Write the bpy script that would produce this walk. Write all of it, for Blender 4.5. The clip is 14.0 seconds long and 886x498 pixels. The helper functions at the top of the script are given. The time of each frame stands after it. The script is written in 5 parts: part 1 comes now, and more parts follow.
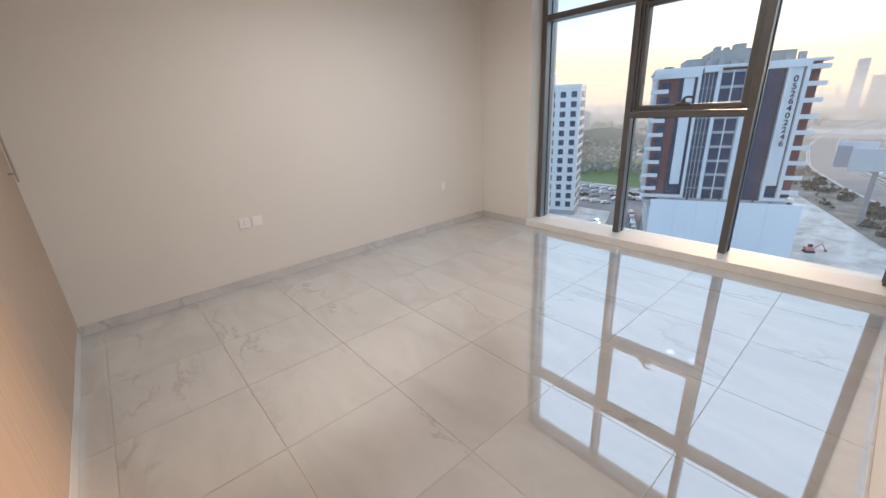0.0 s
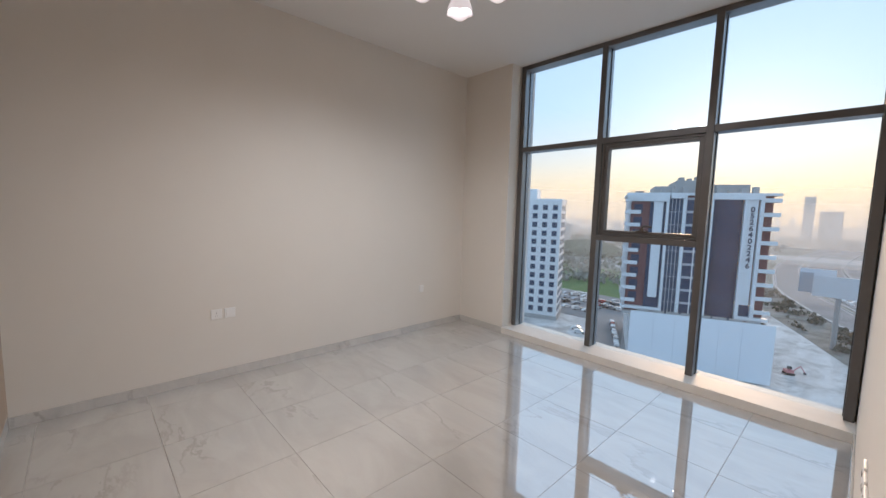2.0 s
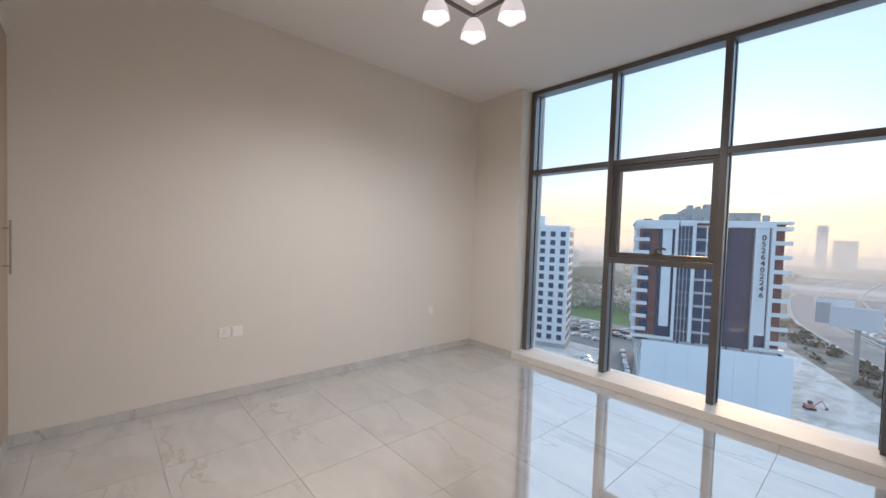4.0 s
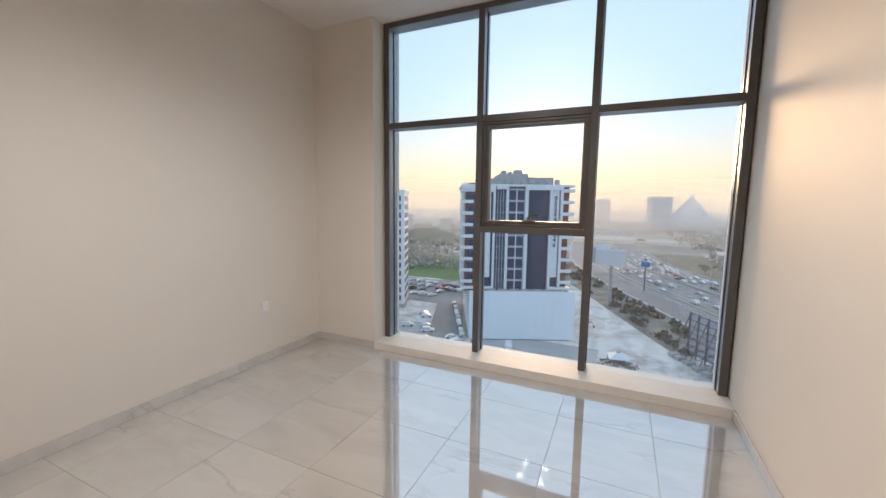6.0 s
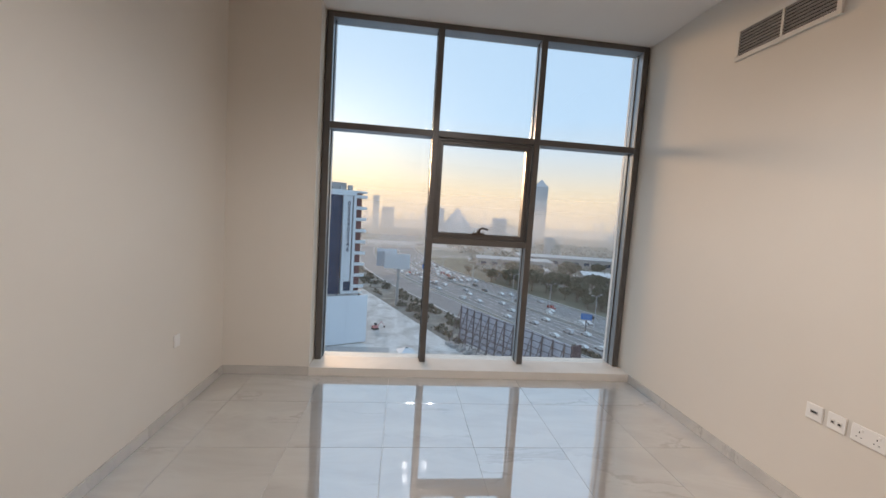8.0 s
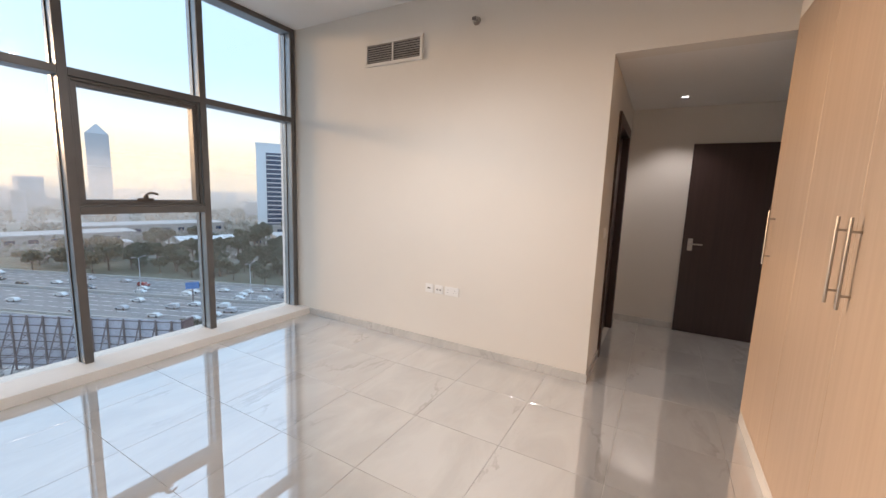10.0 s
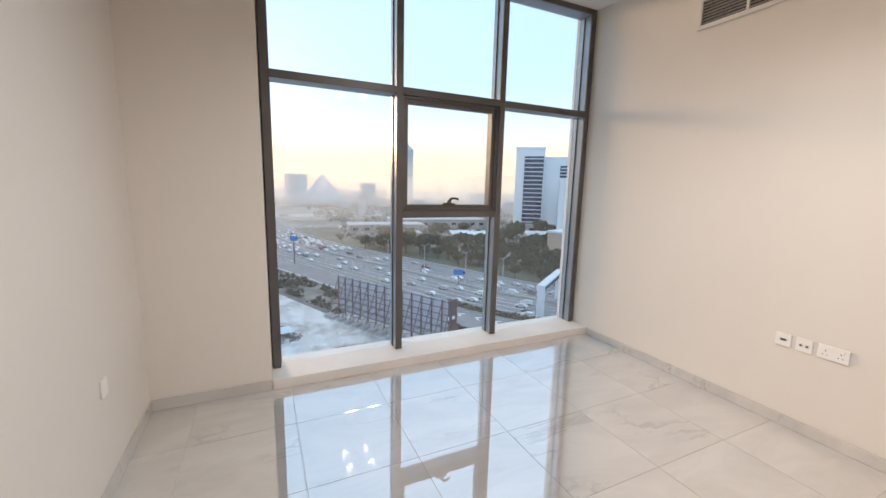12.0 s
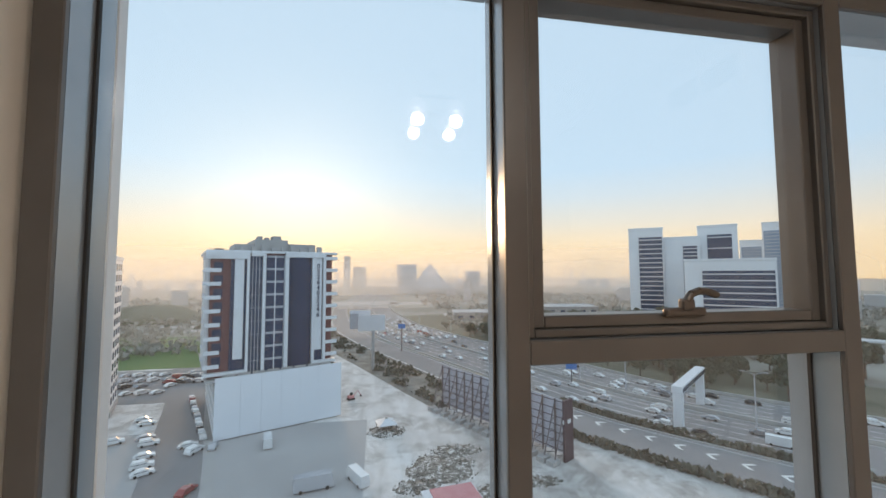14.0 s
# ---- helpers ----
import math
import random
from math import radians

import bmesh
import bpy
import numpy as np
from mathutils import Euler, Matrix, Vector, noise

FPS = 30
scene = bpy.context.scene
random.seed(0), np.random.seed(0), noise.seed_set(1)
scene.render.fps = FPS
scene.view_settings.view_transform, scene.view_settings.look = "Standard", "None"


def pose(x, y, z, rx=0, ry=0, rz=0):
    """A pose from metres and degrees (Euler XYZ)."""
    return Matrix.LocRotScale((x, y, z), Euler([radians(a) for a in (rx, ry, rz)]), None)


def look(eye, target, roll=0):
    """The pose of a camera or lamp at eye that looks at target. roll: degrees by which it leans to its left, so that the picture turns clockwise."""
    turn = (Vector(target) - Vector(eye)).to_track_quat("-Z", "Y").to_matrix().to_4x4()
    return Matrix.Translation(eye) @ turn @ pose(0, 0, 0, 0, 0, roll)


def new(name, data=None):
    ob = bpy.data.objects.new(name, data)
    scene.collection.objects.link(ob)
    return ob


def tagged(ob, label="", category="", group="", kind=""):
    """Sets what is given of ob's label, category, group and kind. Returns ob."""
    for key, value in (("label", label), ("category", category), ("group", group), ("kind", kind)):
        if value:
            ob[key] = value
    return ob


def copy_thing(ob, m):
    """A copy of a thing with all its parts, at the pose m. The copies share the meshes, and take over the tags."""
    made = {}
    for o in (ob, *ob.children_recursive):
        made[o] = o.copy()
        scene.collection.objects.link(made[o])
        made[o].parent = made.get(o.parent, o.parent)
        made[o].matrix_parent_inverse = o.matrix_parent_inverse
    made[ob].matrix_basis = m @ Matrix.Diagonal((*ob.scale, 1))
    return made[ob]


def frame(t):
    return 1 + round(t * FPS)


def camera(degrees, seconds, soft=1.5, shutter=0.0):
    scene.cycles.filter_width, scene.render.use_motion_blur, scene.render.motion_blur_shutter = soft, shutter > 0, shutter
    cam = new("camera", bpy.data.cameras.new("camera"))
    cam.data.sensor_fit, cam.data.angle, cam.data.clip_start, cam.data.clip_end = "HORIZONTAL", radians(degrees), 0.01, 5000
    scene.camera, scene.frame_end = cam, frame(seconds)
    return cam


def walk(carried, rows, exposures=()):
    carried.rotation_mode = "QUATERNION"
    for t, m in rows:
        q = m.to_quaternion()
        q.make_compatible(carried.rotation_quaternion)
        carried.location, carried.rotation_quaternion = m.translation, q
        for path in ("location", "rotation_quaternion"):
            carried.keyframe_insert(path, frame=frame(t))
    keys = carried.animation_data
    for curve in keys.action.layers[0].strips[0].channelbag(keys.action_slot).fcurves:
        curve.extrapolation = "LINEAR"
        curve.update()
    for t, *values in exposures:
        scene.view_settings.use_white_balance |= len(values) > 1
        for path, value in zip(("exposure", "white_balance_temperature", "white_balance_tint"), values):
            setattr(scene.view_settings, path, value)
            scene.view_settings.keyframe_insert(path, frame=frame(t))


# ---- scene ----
cam = camera(97.5, 14.0)
PATH = [
    (0, (3.613, -3.817, 1.433), (2.178, -2.603, 0.750), -3.0),
    (0.5, (3.641, -3.819, 1.498), (2.135, -2.508, 1.388), 1.3),
    (1, (3.704, -3.766, 1.550), (2.413, -2.237, 1.547), 2.6),
    (1.5, (3.716, -3.794, 1.531), (2.281, -2.410, 1.377), 1.9),
    (2, (3.726, -3.809, 1.520), (2.266, -2.456, 1.321), 1.5),
    (2.5, (3.730, -3.816, 1.521), (2.306, -2.421, 1.373), 1.5),
    (3, (3.789, -3.820, 1.546), (2.350, -2.431, 1.538), 1.6),
    (3.2, (3.788, -3.843, 1.530), (2.280, -2.533, 1.462), 2.0),
    (5.5, (3.210, -3.428, 1.437), (2.011, -1.833, 1.305), 1.2),
    (6, (3.001, -3.264, 1.501), (2.175, -1.457, 1.272), 0.7),
    (6.5, (2.681, -3.263, 1.483), (2.237, -1.334, 1.194), 0.8),
    (7, (2.452, -3.447, 1.478), (2.345, -1.462, 1.264), 2.2),
    (7.5, (1.993, -3.555, 1.524), (2.076, -1.566, 1.336), 3.1),
    (8, (1.523, -3.520, 1.507), (1.734, -1.538, 1.341), 3.7),
    (8.5, (1.088, -3.564, 1.526), (1.801, -1.711, 1.289), 3.9),
    (9, (0.764, -3.577, 1.503), (1.990, -2.027, 1.198), 3.2),
    (9.2, (0.691, -3.570, 1.497), (2.088, -2.170, 1.196), 2.5),
    (10.25, (0.585, -3.655, 1.500), (2.334, -2.725, 1.222), 2.2),
    (11.3, (0.549, -3.674, 1.505), (1.786, -2.119, 1.273), 2.9),
    (11.5, (0.631, -3.512, 1.531), (1.744, -1.873, 1.259), 2.5),
    (12, (0.723, -2.954, 1.515), (1.563, -1.167, 1.199), 1.4),
    (12.5, (0.887, -2.364, 1.486), (1.513, -0.491, 1.170), 1.6),
    (13, (1.056, -1.775, 1.448), (1.712, 0.113, 1.375), 0.3),
    (13.5, (1.261, -1.248, 1.479), (1.726, 0.687, 1.679), -0.1),
    (14, (1.446, -0.712, 1.466), (1.786, 1.255, 1.590), -0.2),
]
walk(cam, [(t, look(eye, target, roll)) for t, eye, target, roll in PATH], [(0, 0.7, 6050, 10), (0.5, 0.72, 6050, 10), (1.0, 0.6, 6000, 10), (2.0, 0.45, 5900, 10), (3.0, 0.52, 5820, 10), (5.5, 0.72, 6200, 10), (6.0, 0.52, 6250, 10), (7.0, 0.3, 6250, 10), (8.5, 0.4, 6100, 10), (9.0, 0.72, 6000, 10), (11.5, 0.84, 6000, 10), (12.5, 0.8, 6300, 10), (13.0, 0.78, 6400, 10), (13.5, 0.5, 6600, 10), (14, 0.42, 6800, 10)])

# ---- world, sun, large lights ----
SUN_AZ, SUN_EL = 10.8, 6.8          # degrees left of the window's normal (+y), and up
world = bpy.data.worlds.new("dawn_sky")
scene.world = world
world.use_nodes = True
wn = world.node_tree.nodes
sky = wn.new("ShaderNodeTexSky")
sky.sky_type = 'NISHITA'
sky.sun_disc = False
sky.sun_elevation = radians(SUN_EL)
sky.sun_rotation = radians(-SUN_AZ)
sky.air_density = 1.0
sky.dust_density = 1.2
sky.ozone_density = 2.0
world.node_tree.links.new(sky.outputs[0], wn["Background"].inputs[0])
wn["Background"].inputs[1].default_value = 0.023
haze, both = wn.new("ShaderNodeBackground"), wn.new("ShaderNodeAddShader")     # the even light of a hazy sky
haze.inputs[0].default_value, haze.inputs[1].default_value = (0.575, 0.755, 0.95, 1), 0.78
world.node_tree.links.new(wn["Background"].outputs[0], both.inputs[0])
world.node_tree.links.new(haze.outputs[0], both.inputs[1])
world.node_tree.links.new(both.outputs[0], wn["World Output"].inputs["Surface"])

sun = new("sun", bpy.data.lights.new("sun", 'SUN'))
sun.data.energy, sun.data.angle, sun.data.color = 3.5, radians(12), (1.0, 0.62, 0.33)
az, el = radians(SUN_AZ), radians(SUN_EL)
to_sun = Vector((-math.sin(az) * math.cos(el), math.cos(az) * math.cos(el), math.sin(el)))
sun.matrix_world = look(to_sun * 50, (0, 0, 0))


# ---- building helpers ----
def link_mesh(name, bm, mat, smooth=False):
    me = bpy.data.meshes.new(name)
    bm.normal_update()
    bm.to_mesh(me)
    bm.free()
    if smooth:
        for p in me.polygons:
            p.use_smooth = True
    for m in (mat if isinstance(mat, (list, tuple)) else [mat]):
        me.materials.append(m)
    return me


def part(name, bm, mat, parent=None, label="", smooth=False, at=None):
    """One mesh object made of a bmesh (or of a mesh that is shared), under a thing or a part."""
    me = bm if isinstance(bm, bpy.types.Mesh) else link_mesh(name, bm, mat, smooth)
    ob = new(name, me)
    if parent is not None:
        ob.parent = parent
    if at is not None:
        ob.matrix_basis = at
    return tagged(ob, label)


def thing(name, m, label, category, group="", kind=""):
    ob = new(name)
    ob.empty_display_size = 0.1
    ob.matrix_basis = m
    return tagged(ob, label, category, group, kind)


def add_box(bm, x0, x1, y0, y1, z0, z1, bevel=0.0, seg=1, mat=0):
    made = bmesh.ops.create_cube(bm, size=1.0, matrix=Matrix.LocRotScale(
        ((x0 + x1) / 2, (y0 + y1) / 2, (z0 + z1) / 2), None, (abs(x1 - x0), abs(y1 - y0), abs(z1 - z0))))
    faces = {f for v in made["verts"] for f in v.link_faces}
    for f in faces:
        f.material_index = mat
    if bevel:
        edges = {e for v in made["verts"] for e in v.link_edges}
        bmesh.ops.bevel(bm, geom=list(edges), offset=bevel, segments=seg, affect='EDGES', profile=0.5)
    return bm


def box(x0, x1, y0, y1, z0, z1, bevel=0.0, seg=1):
    return add_box(bmesh.new(), x0, x1, y0, y1, z0, z1, bevel, seg)


def add_cyl(bm, p, q, r, r2=None, n=12, caps=True):
    p, q = Vector(p), Vector(q)
    m = Matrix.Translation((p + q) / 2) @ (q - p).to_track_quat("Z", "Y").to_matrix().to_4x4()
    bmesh.ops.create_cone(bm, cap_ends=caps, segments=n, radius1=r, radius2=r if r2 is None else r2, depth=(q - p).length, matrix=m)
    return bm


def cyl(p, q, r, r2=None, n=12):
    return add_cyl(bmesh.new(), p, q, r, r2, n)


def lathe(profile, n=24):
    """A turned shape from (radius, height) pairs."""
    bm = bmesh.new()
    rings = [[bm.verts.new((r * math.cos(2 * math.pi * i / n), r * math.sin(2 * math.pi * i / n), z)) for i in range(n)] for r, z in profile]
    for a, b in zip(rings, rings[1:]):
        for i in range(n):
            bm.faces.new((a[i], a[(i + 1) % n], b[(i + 1) % n], b[i]))
    return bm


# ---- materials ----
def material(name, color=(0.5, 0.5, 0.5), rough=0.5, metal=0.0, emission=None, power=0.0):
    m = bpy.data.materials.new(name)
    m.use_nodes = True
    b = m.node_tree.nodes["Principled BSDF"]
    b.inputs["Base Color"].default_value = (*color, 1)
    b.inputs["Roughness"].default_value = rough
    b.inputs["Metallic"].default_value = metal
    if emission:
        b.inputs["Emission Color"].default_value = (*emission, 1)
        b.inputs["Emission Strength"].default_value = power
    return m


def nodes_of(m):
    return m.node_tree.nodes, m.node_tree.links, m.node_tree.nodes["Principled BSDF"]


def coords(m, space="Object", scale=(1, 1, 1)):
    n, l, _ = nodes_of(m)
    tc, mp = n.new("ShaderNodeTexCoord"), n.new("ShaderNodeMapping")
    mp.inputs["Scale"].default_value = scale
    l.new(tc.outputs[space], mp.inputs["Vector"])
    return mp.outputs["Vector"]


def noise_tex(m, vec, scale, detail=4.0, rough=0.55, distort=0.0):
    n, l, _ = nodes_of(m)
    t = n.new("ShaderNodeTexNoise")
    t.inputs["Scale"].default_value, t.inputs["Detail"].default_value = scale, detail
    t.inputs["Roughness"].default_value, t.inputs["Distortion"].default_value = rough, distort
    l.new(vec, t.inputs["Vector"])
    return t.outputs["Fac"]


def ramp(m, fac, stops):
    n, l, _ = nodes_of(m)
    r = n.new("ShaderNodeValToRGB")
    e = r.color_ramp.elements
    while len(e) < len(stops):
        e.new(0.5)
    for i, (p, c) in enumerate(stops):
        e[i].position, e[i].color = p, (*c, 1) if len(c) == 3 else c
    l.new(fac, r.inputs["Fac"])
    return r.outputs["Color"]


def mix(m, fac, a, b, mode='MIX'):
    n, l, _ = nodes_of(m)
    x = n.new("ShaderNodeMix")
    x.data_type, x.blend_type = 'RGBA', mode
    for s, v in ((x.inputs["Factor"], fac), (x.inputs["A"], a), (x.inputs["B"], b)):
        if isinstance(v, (int, float)):
            s.default_value = v
        elif isinstance(v, tuple):
            s.default_value = (*v, 1)
        else:
            l.new(v, s)
    return x.outputs["Result"]


def bump(m, height, strength=0.1, distance=0.002):
    n, l, b = nodes_of(m)
    x = n.new("ShaderNodeBump")
    x.inputs["Strength"].default_value, x.inputs["Distance"].default_value = strength, distance
    l.new(height, x.inputs["Height"])
    l.new(x.outputs["Normal"], b.inputs["Normal"])


def speckled(name, c1, c2, scale, rough=0.6, metal=0.0, bump_scale=None, bump_strength=0.1, bump_distance=0.002, space="Object", stretch=(1, 1, 1)):
    """A material that varies between two near colours, with fine relief."""
    m = material(name, c1, rough, metal)
    n, l, b = nodes_of(m)
    v = coords(m, space, stretch)
    big = noise_tex(m, v, scale, 5)
    l.new(ramp(m, big, [(0.3, c1), (0.7, c2)]), b.inputs["Base Color"])
    if bump_scale:
        bump(m, noise_tex(m, v, bump_scale, 3), bump_strength, bump_distance)
    return m


MAT_WALL = speckled("wall_paint", (0.74, 0.703, 0.645), (0.71, 0.673, 0.615), 0.9, 0.6, 0, 160, 0.12, 0.001)
MAT_CEILING = speckled("ceiling_paint", (0.78, 0.76, 0.73), (0.75, 0.73, 0.70), 0.8, 0.7, 0, 180, 0.08, 0.001)


def marble(name, base, cloud, vein, rough, per_object=True, polish=5.2):
    """Polished porcelain: soft grey clouds and thin broken veins, shifted from tile to tile."""
    m = material(name, base, rough)
    n, l, b = nodes_of(m)
    v = coords(m, "Object")
    if per_object:
        info, comb, add = n.new("ShaderNodeObjectInfo"), n.new("ShaderNodeCombineXYZ"), n.new("ShaderNodeVectorMath")
        mul = n.new("ShaderNodeMath")
        mul.operation, mul.inputs[1].default_value = 'MULTIPLY', 37.0
        l.new(info.outputs["Random"], mul.inputs[0])
        for i in range(3):
            l.new(mul.outputs[0], comb.inputs[i])
        l.new(v, add.inputs[0])
        l.new(comb.outputs[0], add.inputs[1])
        v = add.outputs[0]
    turn = n.new("ShaderNodeMapping")
    turn.inputs["Rotation"].default_value, turn.inputs["Scale"].default_value = (0, 0, 0.75), (0.75, 2.0, 1)
    l.new(v, turn.inputs["Vector"])
    v = turn.outputs["Vector"]
    clouds = ramp(m, noise_tex(m, v, 1.6, 6, 0.6, 0.8), [(0.35, cloud), (0.62, base)])
    n1 = noise_tex(m, v, 0.8, 7, 0.6, 0.35)
    line = ramp(m, n1, [(0.475, (0, 0, 0)), (0.5, (0.85, 0.85, 0.85)), (0.51, (0, 0, 0))])
    gate = ramp(m, noise_tex(m, v, 1.5, 2), [(0.5, (0, 0, 0)), (0.63, (1, 1, 1))])
    amount = mix(m, 1.0, line, gate, 'MULTIPLY')
    l.new(mix(m, amount, clouds, vein), b.inputs["Base Color"])
    b.inputs["IOR"].default_value = polish
    return m


MAT_TILE = marble("polished_marble_tile", (0.62, 0.605, 0.585), (0.54, 0.525, 0.505), (0.45, 0.43, 0.41), 0.02)
MAT_SKIRT = marble("marble_skirting", (0.60, 0.58, 0.55), (0.50, 0.49, 0.47), (0.40, 0.38, 0.36), 0.2, False, 1.5)
MAT_SILL = speckled("cream_marble_sill", (0.74, 0.71, 0.665), (0.69, 0.66, 0.615), 6, 0.55, 0, 60, 0.03)
MAT_GROUT = speckled("grout", (0.52, 0.50, 0.48), (0.47, 0.45, 0.43), 30, 0.9)
MAT_FRAME = speckled("bronze_anodised_aluminium", (0.120, 0.113, 0.108), (0.100, 0.095, 0.091), 5, 0.38, 0.2, 300, 0.03, 0.0005)
MAT_FRAME_OUT = speckled("grey_aluminium_reveal", (0.34, 0.38, 0.42), (0.30, 0.34, 0.38), 5, 0.24, 0.35, 300, 0.03, 0.0005)
MAT_OUTER = speckled("white_facade_cladding", (0.72, 0.73, 0.75), (0.66, 0.67, 0.69), 4, 0.4)
MAT_GASKET = material("black_rubber_gasket", (0.02, 0.02, 0.02), 0.7)
MAT_HANDLE = speckled("bronze_handle", (0.10, 0.082, 0.07), (0.085, 0.07, 0.06), 20, 0.4, 0.3)
MAT_PLASTIC = material("white_plastic", (0.82, 0.81, 0.79), 0.3)
MAT_DARK = material("dark_slot", (0.015, 0.015, 0.015), 0.8)
MAT_VENT = speckled("painted_grille", (0.74, 0.71, 0.67), (0.70, 0.67, 0.63), 12, 0.4)
MAT_SLAT = speckled("grey_slat", (0.40, 0.36, 0.32), (0.35, 0.31, 0.28), 12, 0.45)
MAT_CHROME = material("brushed_nickel", (0.42, 0.39, 0.36), 0.28, 1.0)
MAT_BRONZE = material("dark_nickel_bar", (0.16, 0.14, 0.135), 0.35, 0.6)

# frosted shades: cloudy glass that lets the bulb shine through
MAT_SHADE = material("lit_frosted_glass", (0.85, 0.80, 0.80), 0.35, 0, (1.0, 0.88, 0.87), 0.30)
MAT_BULB = material("lit_bulb", (1, 1, 1), 0.4, 0, (1.0, 0.88, 0.82), 3.2)


def wood(name, dark, light, rough, along="Z"):
    m = material(name, light, rough)
    n, l, b = nodes_of(m)
    s = (28, 28, 1.1) if along == "Z" else (1.1, 28, 28)
    v = coords(m, "Object", s)
    g = noise_tex(m, v, 1.0, 6, 0.6, 0.6)
    big = noise_tex(m, coords(m, "Object", (2.2, 2.2, 0.5)), 1.0, 3)
    c = ramp(m, g, [(0.25, dark), (0.7, light)])
    l.new(mix(m, mix(m, 0.35, (0.5, 0.5, 0.5), big), c, light), b.inputs["Base Color"])
    bump(m, g, 0.08, 0.0006)
    return m


MAT_OAK = wood("oak_veneer", (0.31, 0.225, 0.155), (0.42, 0.32, 0.235), 0.42)
MAT_WENGE = wood("wenge_door", (0.022, 0.012, 0.011), (0.05, 0.028, 0.025), 0.4)

# window glass: clear, with the mirror image that its surface gives
MAT_GLASS = bpy.data.materials.new("window_glass")
MAT_GLASS.use_nodes = True
gn, gl = MAT_GLASS.node_tree.nodes, MAT_GLASS.node_tree.links
gn.remove(gn["Principled BSDF"])
g_clear, g_gloss, g_mix, g_face = (gn.new(k) for k in ("ShaderNodeBsdfTransparent", "ShaderNodeBsdfGlossy", "ShaderNodeMixShader", "ShaderNodeLayerWeight"))
g_pow, g_mul = gn.new("ShaderNodeMath"), gn.new("ShaderNodeMath")
g_pow.operation, g_mul.operation = 'POWER', 'MULTIPLY_ADD'
g_pow.inputs[1].default_value, g_mul.inputs[1].default_value, g_mul.inputs[2].default_value = 5.0, 0.96, 0.035
g_clear.inputs["Color"].default_value = (0.94, 0.965, 0.97, 1)
g_gloss.inputs["Roughness"].default_value = 0.0
g_face.inputs["Blend"].default_value = 0.5
gl.new(g_face.outputs["Facing"], g_pow.inputs[0])
gl.new(g_pow.outputs[0], g_mul.inputs[0])
gl.new(g_mul.outputs[0], g_mix.inputs[0])
gl.new(g_clear.outputs[0], g_mix.inputs[1])
gl.new(g_gloss.outputs[0], g_mix.inputs[2])
# added scattering film standing in for outdoor haze; it catches the low sun
g_haze, g_film, g_spread, g_noise = (gn.new(k) for k in ("ShaderNodeBsdfTranslucent", "ShaderNodeMixShader", "ShaderNodeMapRange", "ShaderNodeTexNoise"))
g_haze.inputs["Color"].default_value = (0.80, 0.80, 0.82, 1)
g_noise.inputs["Scale"].default_value, g_noise.inputs["Detail"].default_value = 2.5, 5.0
g_spread.inputs["To Min"].default_value, g_spread.inputs["To Max"].default_value = 0.008, 0.022
gl.new(g_noise.outputs[0], g_spread.inputs["Value"])
gl.new(g_spread.outputs[0], g_film.inputs[0])
gl.new(g_mix.outputs[0], g_film.inputs[1])
gl.new(g_haze.outputs[0], g_film.inputs[2])
gl.new(g_film.outputs[0], gn["Material Output"].inputs["Surface"])

# ---- the room: sizes in metres ----
W = 3.815            # left wall x = 0, right wall x = W
H = 3.262            # ceiling
BACK = -4.24        # front of the wardrobes
OPEN_Y = -3.22      # where the right wall ends and the lobby opens
LOBBY_X = 5.86      # far wall of the lobby
LOBBY_H = 2.56
WIN_X0, WIN_X1 = 0.745, W   # window opening
FACE = 0.172        # inner face of the window frame
GLASS_Y = 0.272
SILL = 0.078


def structure(name, bm, mat, label, category):
    ob = part(name, bm, mat)
    return tagged(ob, label, category, kind="structure")


structure("wall_west", box(-0.2, 0, BACK - 0.7, 0.4, -0.2, H + 0.2), MAT_WALL, "plain cream painted wall with low sockets", "wall")
structure("wall_window", box(0, WIN_X0, 0, 0.4, -0.2, H + 0.2), MAT_WALL, "cream painted strip of wall beside the window", "wall")
bm = box(W, W + 0.16, OPEN_Y, 0.4, -0.2, H + 0.2)
add_box(bm, W, W + 0.16, BACK - 0.7, OPEN_Y, LOBBY_H, H + 0.2)
structure("wall_east", bm, MAT_WALL, "cream painted wall with a grille, open to the lobby", "wall")
structure("wall_wardrobe_head", box(0, W, BACK - 0.7, BACK, 2.62, H + 0.2), MAT_WALL, "cream painted bulkhead above the fitted wardrobe", "wall")
structure("wall_south", box(-0.2, LOBBY_X + 0.2, BACK - 0.85, BACK - 0.7, -0.2, H + 0.2), MAT_WALL, "cream painted wall behind the wardrobe", "wall")
bm = box(W + 0.16, 4.52, OPEN_Y, OPEN_Y + 0.14, -0.2, LOBBY_H + 0.2)
add_box(bm, 5.46, LOBBY_X + 0.2, OPEN_Y, OPEN_Y + 0.14, -0.2, LOBBY_H + 0.2)
add_box(bm, 4.52, 5.46, OPEN_Y, OPEN_Y + 0.14, 2.22, LOBBY_H + 0.2)
structure("wall_lobby_north", bm, MAT_WALL, "cream painted lobby wall with a dark doorway", "wall")
structure("wall_lobby_east", box(LOBBY_X, LOBBY_X + 0.2, BACK - 0.7, OPEN_Y, -0.2, LOBBY_H + 0.2), MAT_WALL, "cream painted end wall of the lobby", "wall")
structure("ceiling", box(-0.2, W + 0.16, BACK - 0.85, 0.42, H, H + 0.25), MAT_CEILING, "flat white painted ceiling", "ceiling")
